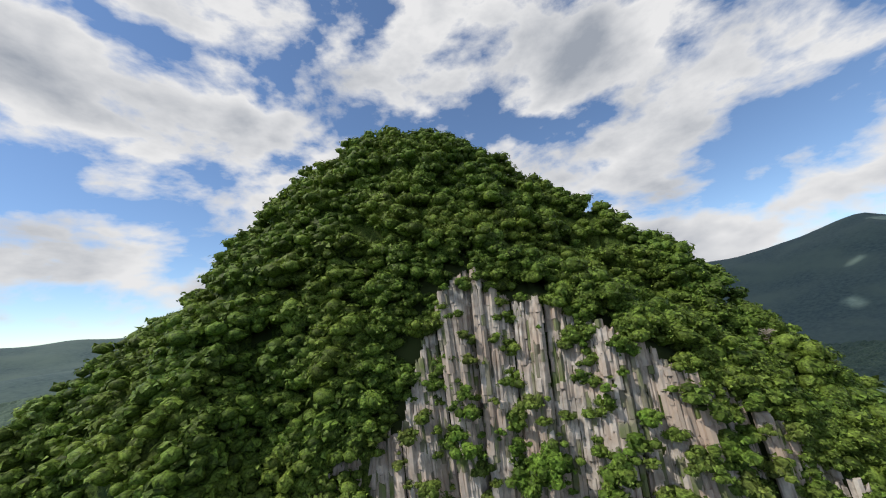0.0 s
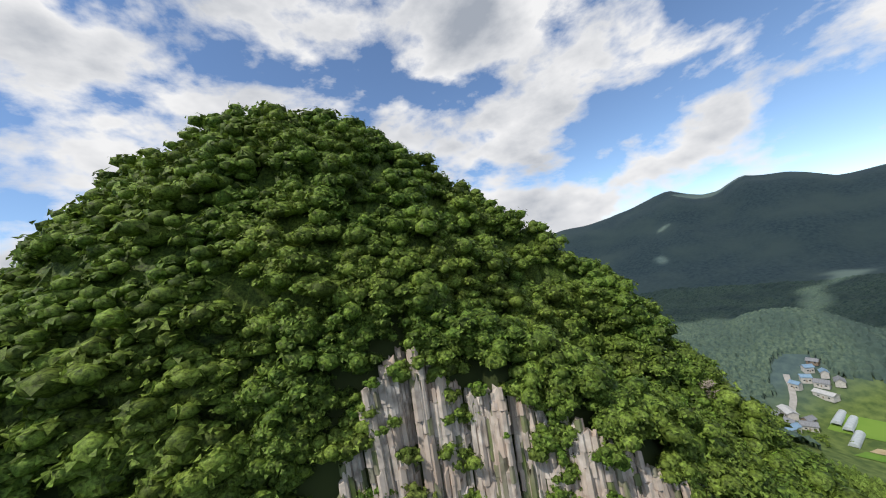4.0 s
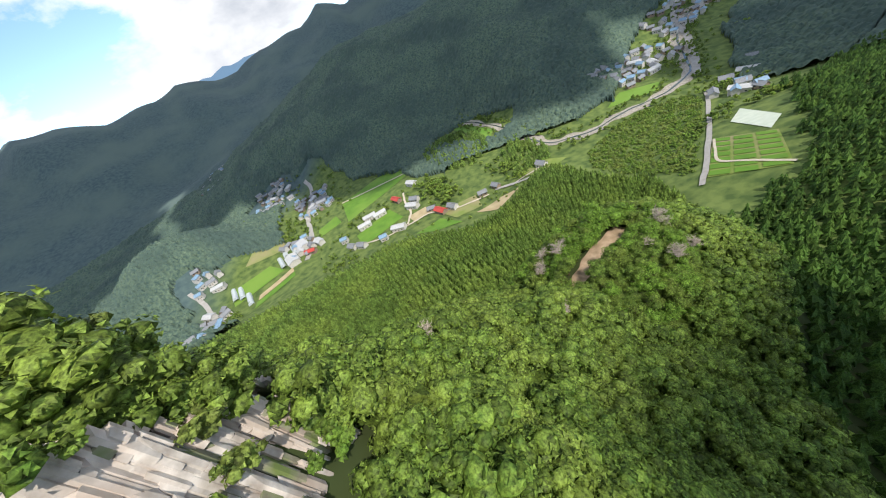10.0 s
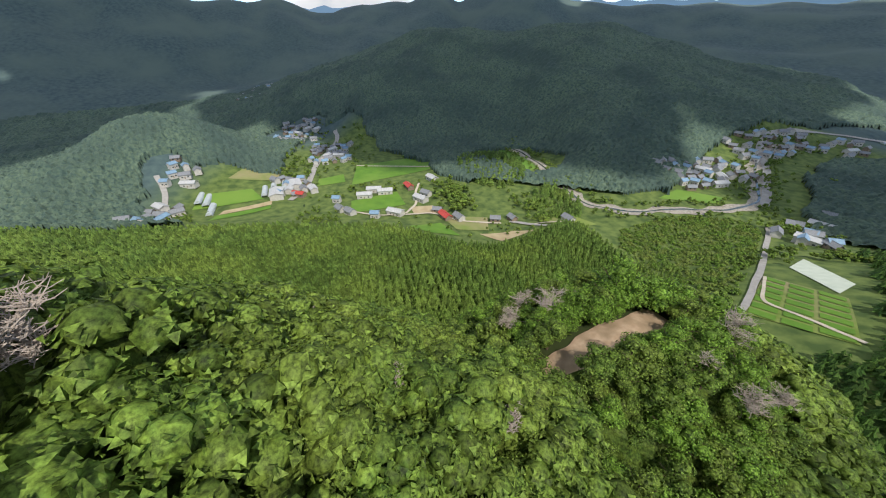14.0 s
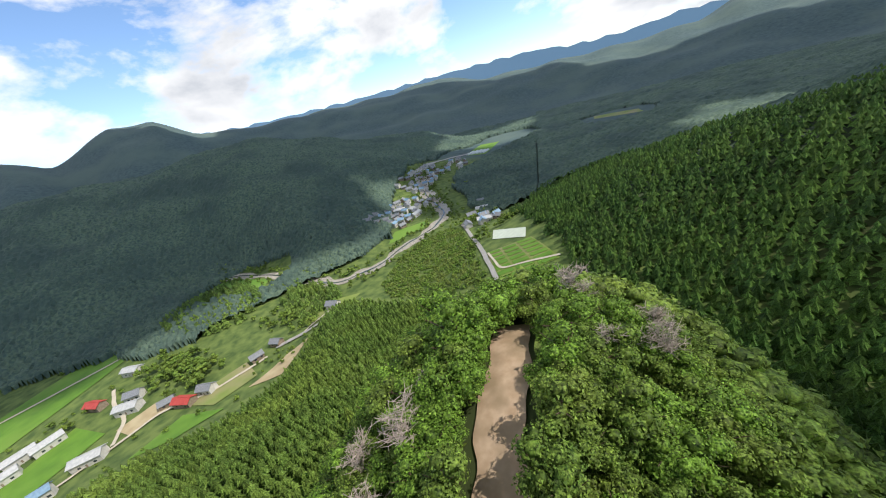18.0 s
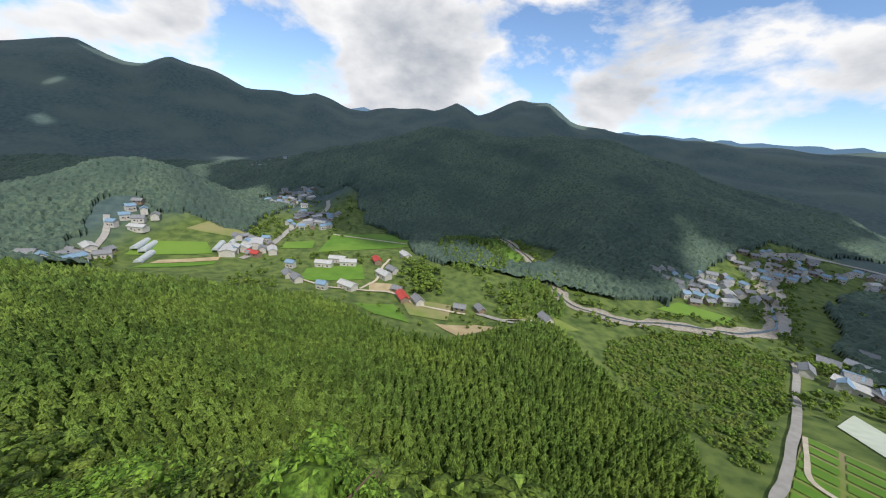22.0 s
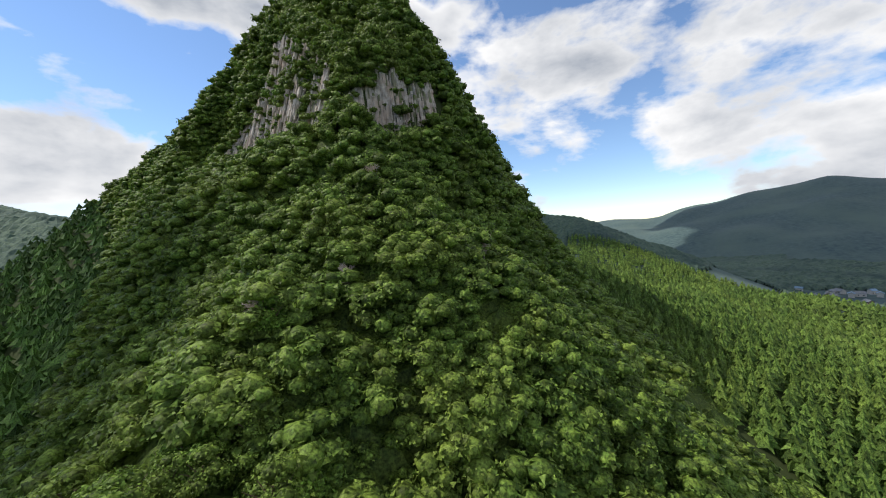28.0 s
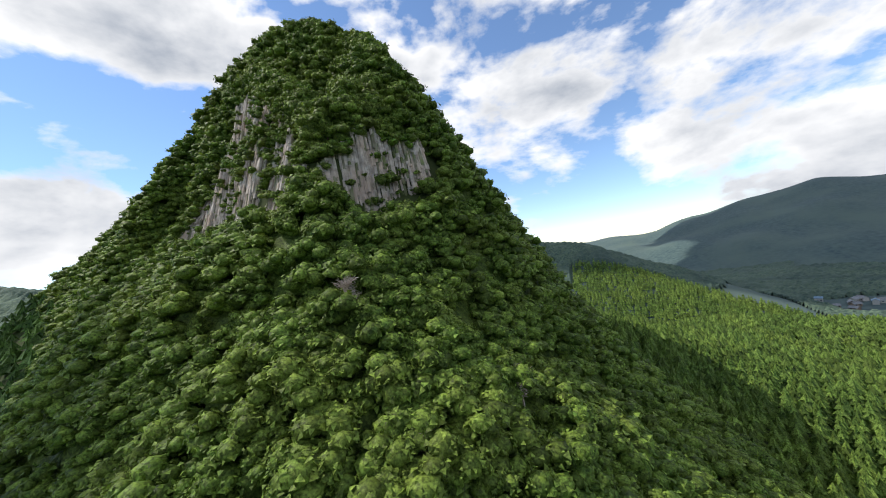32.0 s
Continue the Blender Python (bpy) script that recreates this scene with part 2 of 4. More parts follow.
def fill_mesh(me, co, faces, smooth=True):
    """Fill a mesh from arrays: vertices (n, 3), faces (m, 3 or 4)."""
    n, k = faces.shape
    me.vertices.add(len(co))
    me.vertices.foreach_set("co", np.asarray(co, np.float32).ravel())
    me.loops.add(n * k)
    me.loops.foreach_set("vertex_index", faces.astype(np.int32).ravel())
    me.polygons.add(n)
    me.polygons.foreach_set("loop_start", np.arange(0, n * k, k, dtype=np.int32))
    me.polygons.foreach_set("use_smooth", np.full(n, smooth))
    me.update(calc_edges=True)


# ---- materials ----
def material(name, low, high, scale=1.0, rough=0.85, bump=0.3, bump_scale=None, detail=6.0, island=0.0, patch=None, patch_scale=0.05, spec=0.3):
    """A surface of two colours over rolling noise, with a slower patchy tint, relief and, for joined pieces, a shift from piece to piece."""
    m = bpy.data.materials.new(name)
    m.use_nodes = True
    n, l = m.node_tree.nodes, m.node_tree.links
    b = n["Principled BSDF"]
    b.inputs["Roughness"].default_value = rough
    b.inputs["Specular IOR Level"].default_value = spec
    geo = n.new("ShaderNodeNewGeometry")
    grain = n.new("ShaderNodeTexNoise")
    grain.inputs["Scale"].default_value, grain.inputs["Detail"].default_value = scale, detail
    l.new(geo.outputs["Position"], grain.inputs["Vector"])
    ramp = n.new("ShaderNodeValToRGB")
    ramp.color_ramp.elements[0].position, ramp.color_ramp.elements[1].position = 0.3, 0.7
    ramp.color_ramp.elements[0].color, ramp.color_ramp.elements[1].color = (*low, 1), (*high, 1)
    l.new(grain.outputs["Fac"], ramp.inputs[0])
    out = ramp.outputs[0]
    if patch:
        slow = n.new("ShaderNodeTexNoise")
        slow.inputs["Scale"].default_value, slow.inputs["Detail"].default_value = patch_scale, 3.0
        l.new(geo.outputs["Position"], slow.inputs["Vector"])
        cut = n.new("ShaderNodeValToRGB")
        cut.color_ramp.elements[0].position, cut.color_ramp.elements[1].position = 0.42, 0.66
        l.new(slow.outputs["Fac"], cut.inputs[0])
        mx = n.new("ShaderNodeMix")
        mx.data_type = "RGBA"
        l.new(cut.outputs[0], mx.inputs["Factor"])
        l.new(out, mx.inputs["A"])
        mx.inputs["B"].default_value = (*patch, 1)
        out = mx.outputs["Result"]
    if island:
        hsv = n.new("ShaderNodeHueSaturation")
        vary = n.new("ShaderNodeMapRange")
        vary.inputs["To Min"].default_value, vary.inputs["To Max"].default_value = 1 - island, 1 + island
        l.new(geo.outputs["Random Per Island"], vary.inputs["Value"])
        l.new(vary.outputs[0], hsv.inputs["Value"])
        l.new(out, hsv.inputs["Color"])
        out = hsv.outputs[0]
    l.new(out, b.inputs["Base Color"])
    if bump:
        relief = n.new("ShaderNodeTexNoise")
        relief.inputs["Scale"].default_value, relief.inputs["Detail"].default_value = bump_scale or scale * 4, 5.0
        l.new(geo.outputs["Position"], relief.inputs["Vector"])
        bm_ = n.new("ShaderNodeBump")
        bm_.inputs["Strength"].default_value = bump
        l.new(relief.outputs["Fac"], bm_.inputs["Height"])
        l.new(bm_.outputs[0], b.inputs["Normal"])
    return m


def foliage(name, low, high, patch, scale, patch_scale, island=0.48, grain=4.0, speck=3.2):
    """Leaves: two greens over leafy relief, diffuse with some light coming through."""
    m = material(name, low, high, scale, 0.6, 0.9, grain, island=island, patch=patch, patch_scale=patch_scale, spec=0.2)
    n, l = m.node_tree.nodes, m.node_tree.links
    b = n["Principled BSDF"]
    # single sprays of leaves, lighter and darker
    geo = n.new("ShaderNodeNewGeometry")
    spray = n.new("ShaderNodeTexNoise")
    spray.inputs["Scale"].default_value, spray.inputs["Detail"].default_value, spray.inputs["Roughness"].default_value = speck, 3.0, 0.65
    l.new(geo.outputs["Position"], spray.inputs["Vector"])
    span = n.new("ShaderNodeMapRange")
    for key, value in (("From Min", 0.34), ("From Max", 0.66), ("To Min", 0.36), ("To Max", 1.62)):
        span.inputs[key].default_value = value
    l.new(spray.outputs["Fac"], span.inputs["Value"])
    tone = n.new("ShaderNodeHueSaturation")
    l.new(span.outputs[0], tone.inputs["Value"])
    l.new(b.inputs["Base Color"].links[0].from_socket, tone.inputs["Color"])
    l.new(tone.outputs[0], b.inputs["Base Color"])
    thin = n.new("ShaderNodeBsdfTranslucent")
    l.new(tone.outputs[0], thin.inputs[0])
    mx = n.new("ShaderNodeMixShader")
    mx.inputs[0].default_value = 0.22
    l.new(b.outputs[0], mx.inputs[1])
    l.new(thin.outputs[0], mx.inputs[2])
    l.new(mx.outputs[0], n["Material Output"].inputs[0])
    return m


LEAF = foliage("broad_leaves", (0.064, 0.122, 0.022), (0.168, 0.250, 0.040), (0.165, 0.228, 0.040), 1.3, 0.10)
LIME = foliage("bright_leaves", (0.085, 0.175, 0.022), (0.180, 0.290, 0.040), (0.130, 0.230, 0.030), 1.6, 0.25)
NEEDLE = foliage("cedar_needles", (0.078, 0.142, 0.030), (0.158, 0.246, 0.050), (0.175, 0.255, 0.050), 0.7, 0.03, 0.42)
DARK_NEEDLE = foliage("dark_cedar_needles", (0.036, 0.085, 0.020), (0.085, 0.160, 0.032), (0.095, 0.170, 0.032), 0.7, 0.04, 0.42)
SHRUB = foliage("shrub_leaves", (0.080, 0.155, 0.022), (0.150, 0.240, 0.036), (0.160, 0.205, 0.045), 0.9, 0.12)
BARK = material("bark", (0.09, 0.06, 0.04), (0.18, 0.13, 0.09), 3.0, 0.9, 0.5)
DEAD = material("dead_wood", (0.34, 0.28, 0.24), (0.52, 0.45, 0.40), 4.0, 0.9, 0.3)
RUST = foliage("dry_brown_leaves", (0.22, 0.13, 0.10), (0.34, 0.22, 0.17), (0.28, 0.18, 0.14), 1.0, 0.3)
ROCK = material("column_rock", (0.28, 0.24, 0.205), (0.68, 0.62, 0.56), 0.9, 0.95, 1.0, 1.8, 10.0, 0.16, (0.48, 0.38, 0.31), 0.22)
MOSSY = material("mossy_rock", (0.16, 0.15, 0.10), (0.36, 0.33, 0.26), 1.0, 0.95, 1.0, 1.6, 10.0, 0.2, (0.13, 0.17, 0.05), 0.5)
SOIL = material("bare_earth", (0.36, 0.25, 0.16), (0.50, 0.37, 0.26), 0.8, 0.95, 0.4, 5.0, patch=(0.30, 0.22, 0.14), patch_scale=0.35)
RICE = material("rice_field", (0.085, 0.19, 0.020), (0.130, 0.260, 0.028), 0.10, 0.8, 0.5, 2.0, patch=(0.16, 0.27, 0.04), patch_scale=0.02)
MEADOW = material("meadow", (0.13, 0.21, 0.03), (0.22, 0.27, 0.07), 0.10, 0.9, 0.4, 0.8, patch=(0.28, 0.25, 0.13), patch_scale=0.03)
DRYPLOT = material("dry_plot", (0.36, 0.28, 0.16), (0.48, 0.40, 0.25), 0.12, 0.9, 0.3, 1.0)
NET = material("pale_net", (0.50, 0.56, 0.46), (0.60, 0.65, 0.55), 0.2, 0.8, 0.1)
ASPHALT = material("road_surface", (0.30, 0.29, 0.27), (0.40, 0.38, 0.36), 0.3, 0.9, 0.1)
TRACK = material("farm_track", (0.48, 0.42, 0.33), (0.58, 0.52, 0.42), 0.4, 0.95, 0.2)
GRAVEL = material("river_gravel", (0.20, 0.18, 0.15), (0.46, 0.42, 0.36), 0.5, 0.95, 0.6, 1.2)
WATER = material("river_water", (0.05, 0.07, 0.06), (0.09, 0.11, 0.10), 0.1, 0.12, 0.1, 0.6, spec=0.5)
CLOUD = material("cloud_white", (0.85, 0.85, 0.86), (0.9, 0.9, 0.9), 0.01, 1.0, 0)
PLASTER = material("white_plaster", (0.46, 0.44, 0.41), (0.60, 0.58, 0.54), 0.6, 0.9, 0.1)
TIMBER = material("weathered_timber", (0.20, 0.15, 0.11), (0.30, 0.24, 0.18), 0.9, 0.9, 0.3)
SLATE = material("grey_roof_tiles", (0.16, 0.17, 0.19), (0.28, 0.29, 0.31), 1.5, 0.6, 0.4, 6.0)
RED = material("red_metal_roof", (0.42, 0.05, 0.045), (0.52, 0.08, 0.06), 0.7, 0.5, 0.1)
PALE_ROOF = material("pale_metal_roof", (0.40, 0.41, 0.42), (0.54, 0.54, 0.54), 0.7, 0.5, 0.1)
BLUE_ROOF = material("blue_metal_roof", (0.16, 0.26, 0.38), (0.24, 0.36, 0.48), 0.7, 0.5, 0.1)
FILM = material("greenhouse_film", (0.40, 0.45, 0.47), (0.54, 0.58, 0.60), 0.5, 0.35, 0.05)
PANE = material("window_glass", (0.03, 0.04, 0.05), (0.05, 0.06, 0.07), 0.5, 0.08, 0, spec=0.6)


def ground_material():
    """Forest floor with grass in the valley and rock where it is steep."""
    # haze on the far ranges is painted into this blue-grey base colour
    m = material("haze_tinted_ground", (0.046, 0.078, 0.086), (0.090, 0.135, 0.128), 0.10, 0.95, 1.0, 0.12, 9.0, 0, (0.098, 0.140, 0.124), 0.006)
    n, l = m.node_tree.nodes, m.node_tree.links
    b = n["Principled BSDF"]
    out = b.inputs["Base Color"].links[0].from_socket
    geo = n.new("ShaderNodeNewGeometry")
    pos, nor = n.new("ShaderNodeSeparateXYZ"), n.new("ShaderNodeSeparateXYZ")
    l.new(geo.outputs["Position"], pos.inputs[0])
    l.new(geo.outputs["True Normal"], nor.inputs[0])
    noise_ = n.new("ShaderNodeTexNoise")
    noise_.inputs["Scale"].default_value, noise_.inputs["Detail"].default_value = 0.03, 5.0
    l.new(geo.outputs["Position"], noise_.inputs["Vector"])
    wob = n.new("ShaderNodeMath")
    wob.operation, wob.inputs[1].default_value, wob.inputs[2].default_value = "MULTIPLY_ADD", 14.0, -7.0
    l.new(noise_.outputs["Fac"], wob.inputs[0])
    add = n.new("ShaderNodeMath")
    l.new(pos.outputs["Z"], add.inputs[0])
    l.new(wob.outputs[0], add.inputs[1])
    grass = n.new("ShaderNodeMapRange")
    for key, value in (("From Min", 58.0), ("From Max", 72.0), ("To Min", 1.0), ("To Max", 0.0)):
        grass.inputs[key].default_value = value
    l.new(add.outputs[0], grass.inputs["Value"])
    tint = n.new("ShaderNodeValToRGB")
    tint.color_ramp.elements[0].position, tint.color_ramp.elements[0].color = 0.35, (0.06, 0.10, 0.026, 1)
    tint.color_ramp.elements[1].position, tint.color_ramp.elements[1].color = 0.62, (0.14, 0.19, 0.05, 1)
    fine = n.new("ShaderNodeTexNoise")
    fine.inputs["Scale"].default_value, fine.inputs["Detail"].default_value = 0.12, 6.0
    l.new(geo.outputs["Position"], fine.inputs["Vector"])
    l.new(fine.outputs["Fac"], tint.inputs[0])
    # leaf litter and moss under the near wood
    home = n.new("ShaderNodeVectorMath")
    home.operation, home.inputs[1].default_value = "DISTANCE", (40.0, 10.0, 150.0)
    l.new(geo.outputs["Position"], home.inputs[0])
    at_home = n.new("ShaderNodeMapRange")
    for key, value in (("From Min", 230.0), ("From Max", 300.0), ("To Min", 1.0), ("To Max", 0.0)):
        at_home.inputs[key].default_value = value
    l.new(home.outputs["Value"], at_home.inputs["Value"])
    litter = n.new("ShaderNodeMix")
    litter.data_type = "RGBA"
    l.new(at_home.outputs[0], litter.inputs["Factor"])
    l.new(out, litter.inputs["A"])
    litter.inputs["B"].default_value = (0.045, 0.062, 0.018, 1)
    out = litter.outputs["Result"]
    # meadows end where the valley closes
    away = n.new("ShaderNodeVectorMath")
    away.operation, away.inputs[1].default_value = "DISTANCE", (330.0, -230.0, 30.0)
    l.new(geo.outputs["Position"], away.inputs[0])
    inside = n.new("ShaderNodeMapRange")
    for key, value in (("From Min", 430.0), ("From Max", 480.0), ("To Min", 1.0), ("To Max", 0.0)):
        inside.inputs[key].default_value = value
    l.new(away.outputs["Value"], inside.inputs["Value"])
    both = n.new("ShaderNodeMath")
    both.operation = "MULTIPLY"
    l.new(grass.outputs[0], both.inputs[0])
    l.new(inside.outputs[0], both.inputs[1])
    one = n.new("ShaderNodeMix")
    one.data_type = "RGBA"
    l.new(both.outputs[0], one.inputs["Factor"])
    l.new(out, one.inputs["A"])
    l.new(tint.outputs[0], one.inputs["B"])
    l.new(one.outputs["Result"], b.inputs["Base Color"])
    return m


def part(name, me, mat, parent, label=""):
    """Link a mesh (or bmesh) as one part of a thing."""
    if isinstance(me, bmesh.types.BMesh):
        bm, me = me, bpy.data.meshes.new(name)
        bm.to_mesh(me)
        bm.free()
    if mat and not me.materials:
        me.materials.append(mat)
    ob = new(name, me)
    ob.parent = parent
    if label:
        ob["label"] = label
    return ob


def mesh_of(name, co, faces, mat, smooth=False):
    me = bpy.data.meshes.new(name)
    fill_mesh(me, co, faces, smooth)
    me.materials.append(mat)
    return me


def hz(x, y):
    return float(height(np.array([float(x)]), np.array([float(y)]))[0])


# ---- ground ----
ground = tagged(new("ground", grid_mesh("ground", axis(70, 350, 85, 4700), axis(10, 350, 85, 4700), height)),
                "wooded hills, grassy valley floor and mountain ranges", "ground", kind="structure")
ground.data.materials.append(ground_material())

# far range beyond the valley mouth; its haze is painted as glowing blue
FARMAT = bpy.data.materials.new("painted_haze_blue")
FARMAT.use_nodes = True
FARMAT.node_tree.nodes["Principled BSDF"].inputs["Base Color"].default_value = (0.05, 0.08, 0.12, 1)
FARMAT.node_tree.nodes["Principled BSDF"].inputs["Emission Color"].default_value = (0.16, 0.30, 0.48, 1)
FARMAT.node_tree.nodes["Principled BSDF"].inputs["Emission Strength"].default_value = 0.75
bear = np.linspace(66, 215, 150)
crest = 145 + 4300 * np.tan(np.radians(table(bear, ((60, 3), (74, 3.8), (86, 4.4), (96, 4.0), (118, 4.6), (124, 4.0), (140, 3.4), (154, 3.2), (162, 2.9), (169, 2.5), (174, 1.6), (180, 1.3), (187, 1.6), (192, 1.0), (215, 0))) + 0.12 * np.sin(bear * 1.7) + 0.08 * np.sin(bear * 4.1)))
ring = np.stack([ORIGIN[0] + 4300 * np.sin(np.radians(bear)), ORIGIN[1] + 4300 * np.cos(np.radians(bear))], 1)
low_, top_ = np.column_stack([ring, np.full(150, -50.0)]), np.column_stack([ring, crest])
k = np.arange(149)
tagged(new("backdrop", mesh_of("backdrop", np.vstack([low_, top_]), np.stack([k, k + 1, k + 151, k + 150], 1), FARMAT)), "far mountain range, summer haze painted as glowing blue", "backdrop", kind="structure")

# unseen cumulus added high above to shade the far slopes and the gully
rng = np.random.default_rng(5)


def shade_cloud_at(cx, cy, cz, rx, ry):
    bm = bmesh.new()
    tall = min(90, 0.45 * min(rx, ry))
    bmesh.ops.create_icosphere(bm, subdivisions=4, radius=1.0)
    for v in bm.verts:
        p = v.co * 2.3
        f = 1 + 0.28 * noise.noise(p) + 0.14 * noise.noise(p * 2.7)
        v.co = Vector((v.co.x * rx * f, v.co.y * ry * f, v.co.z * (tall if v.co.z > 0 else tall / 3) * f))
    me = bpy.data.meshes.new("cloud")
    bm.to_mesh(me)
    bm.free()
    me.materials.append(CLOUD)
    ob = tagged(new("cloud", me), "unseen white cumulus cloud placed overhead to cast shade", "cloud", "drifting clouds")
    ob.location = Vector((cx, cy, cz)) + SUNWARD * 3000
    return ob


for row in ((20, -6, 120, 32, 32), (26, -60, 90, 40, 38), (980, 1200, 260, 400, 380), (1230, 600, 260, 280, 260), (627, -830, 120, 170, 140), (100, -760, 90, 170, 120), (230, -640, 60, 240, 170), (860, -230, 160, 460, 360), (1350, -520, 220, 700, 560), (600, -640, 110, 230, 210), (520, -335, 50, 170, 105), (440, 1010, 60, 300, 240), (1450, 120, 220, 420, 300), (1050, 220, 160, 330, 150), (1150, 1500, 300, 900, 560), (10, -470, 90, 260, 120), (1720, 620, 300, 560, 440), (2150, -200, 300, 480, 560),
            (1100, -1500, 250, 800, 600), (120, 740, 160, 450, 200), (880, 640, 120, 330, 230), (470, -1500, 200, 420, 420), (-250, -1300, 200, 400, 500)):
    shade_cloud_at(*row)


# ---- tree shapes ----
BALL = bmesh.new()
bmesh.ops.create_icosphere(BALL, subdivisions=1, radius=1.0)
BALL_CO, BALL_FACES = np.array([v.co[:] for v in BALL.verts]), np.array([[v.index for v in f.verts] for f in BALL.faces])
BALL.free()


def tufts(rng, centres, radii, per, size):
    """Small pointed leaf sprays over a set of lobes, facing outwards and up."""
    co = []
    for c, r in zip(centres, radii):
        n = max(4, int(per * r * r))
        d = rng.normal(size=(n, 3))
        d[:, 2] = np.abs(d[:, 2]) * 0.9 - 0.3
        d /= np.linalg.norm(d, axis=1, keepdims=True)
        p = c + d * r * rng.uniform(0.84, 1.12, (n, 1)) * np.array((1, 1, 0.78))
        nor = d * 0.9 + np.array((0, 0, 0.6)) + rng.normal(size=(n, 3)) * 0.45
        nor /= np.linalg.norm(nor, axis=1, keepdims=True)
        a = np.cross(nor, rng.normal(size=(n, 3)))
        a /= np.linalg.norm(a, axis=1, keepdims=True)
        bb = np.cross(nor, a)
        s = size * rng.uniform(0.6, 1.4, (n, 1))
        co.append(np.stack([p - a * s * 0.75 - bb * s * 0.4, p + a * s * 0.75 - bb * s * 0.4, p + bb * s * 1.1 - np.array((0, 0, 0.25)) * s], 1).reshape(-1, 3))
    co = np.concatenate(co)
    return co, np.arange(len(co)).reshape(-1, 3)


def core(rng, centres, radii):
    """Rounded uneven masses of leaves that fill a crown."""
    co = [c + BALL_CO * r * rng.uniform(0.72, 1.0, (12, 1)) * np.array((1, 1, 0.76)) for c, r in zip(centres, radii)]
    return np.concatenate(co), np.concatenate([BALL_FACES + 12 * i for i in range(len(radii))])


def broadleaf(seed, tall, wide, per, size, lobes, fill=1.0):
    """A broad crown of overlapping leafy lobes: crown arrays for a tree tall metres high."""
    g = np.random.default_rng(seed)
    ang = np.linspace(0, 2 * math.pi, lobes, endpoint=False) + g.uniform(0, 1, lobes)
    rad = wide * g.uniform(0.35, 0.72, lobes)
    hi = tall * g.uniform(0.40, 0.82, lobes)
    centres = np.stack([np.cos(ang) * rad, np.sin(ang) * rad, hi], 1)
    radii = wide * g.uniform(0.28, 0.48, lobes)
    centres = np.vstack([centres, [(0, 0, tall * 0.84), (0.15 * wide, -0.1 * wide, tall * 0.55)]])
    radii = np.append(radii, [wide * 0.40, wide * 0.58])
    a, fa = tufts(g, centres, radii, per, size)
    c, fc = core(g, centres, radii * fill)
    return np.vstack([a, c]), np.vstack([fa, fc + len(a)])


def cedar(seed, tall, wide, tiers, points):
    """A pointed conifer: spiky skirts of branches, one over the other."""
    g = np.random.default_rng(seed)
    co, fa = [], []
    for i in range(tiers):
        u = i / tiers
        z0, z1 = tall * (0.12 + 0.80 * u), tall * (0.12 + 0.80 * u) + tall * (0.34 - 0.16 * u)
        r = wide * (1 - u) ** 0.8 + 0.12
        base = len(co)
        co.append((g.normal() * 0.05, g.normal() * 0.05, min(z1, tall)))
        m = 2 * points
        for j in range(m):
            a = 2 * math.pi * (j + g.uniform(-0.25, 0.25)) / m + i * 0.7
            q = r * (g.uniform(0.9, 1.2) if j % 2 == 0 else g.uniform(0.45, 0.62))
            co.append((math.cos(a) * q, math.sin(a) * q, z0 + (0 if j % 2 == 0 else tall * 0.05) + g.normal() * 0.1))
        fa += [(base, base + 1 + j, base + 1 + (j + 1) % m) for j in range(m)]
    return np.array(co), np.array(fa)


def strew(name, shapes, x, y, z, grow, mat, label, category, rng, smooth=False):
    """One joined mesh of many trees or shrubs, turned and scaled one by one."""
    pick = rng.integers(0, len(shapes), len(x))
    turn = rng.uniform(0, 2 * math.pi, len(x))
    cos, fas, off = [], [], 0
    for i, (v, f) in enumerate(shapes):
        idx = np.nonzero(pick == i)[0]
        if not len(idx):
            continue
        c, s = np.cos(turn[idx])[:, None], np.sin(turn[idx])[:, None]
        g = grow[idx][:, None]
        w = g * rng.uniform(0.88, 1.14, (len(idx), 1))
        p = np.stack([(v[None, :, 0] * c - v[None, :, 1] * s) * w + x[idx][:, None], (v[None, :, 0] * s + v[None, :, 1] * c) * w + y[idx][:, None], v[None, :, 2] * g + z[idx][:, None]], -1)
        cos.append(p.reshape(-1, 3))
        fas.append((f[None] + (np.arange(len(idx)) * len(v))[:, None, None]).reshape(-1, f.shape[1]) + off)
        off += len(idx) * len(v)
    ob = new(name, mesh_of(name, np.concatenate(cos), np.concatenate(fas), mat, smooth))
    return tagged(ob, label, category, kind="stuff")


def jitter(x0, x1, y0, y1, gap, rng, wild=0.42):
    gx, gy = np.meshgrid(np.arange(x0, x1, gap), np.arange(y0, y1, gap))
    gx = gx + (np.arange(gx.shape[0])[:, None] % 2) * gap / 2
    return (gx + rng.uniform(-wild, wild, gx.shape) * gap).ravel(), (gy + rng.uniform(-wild, wild, gy.shape) * gap).ravel()


def east_edge(y):
    return np.interp(y, (-140, -75, -60, -25, -8, 6, 28, 44, 54, 76, 92, 150, 300), (84, 96, 100, 106, 119, 131, 137, 136, 124, 112, 98, 80, 60))


def planted(x, y):
    """The cedar plantation's ground."""
    return (x > east_edge(y)) & (x < np.interp(y, (-182, -165, -145, -96, -51, -21, 11, 47, 84, 140, 300), (182, 262, 264, 256, 252, 288, 308, 298, 300, 300, 320))) & (y > np.interp(x, (100, 141, 180, 240, 265), (-125, -158, -180, -183, -168)))


def west_edge(y):
    return np.interp(y, (-140, -90, -60, -30, 0, 30, 60), (92, 70, 48, 24, -4, -60, -200))


CLEARING = ((75.5, -22.0), (77.2, -29.5), (79.3, -41.0))


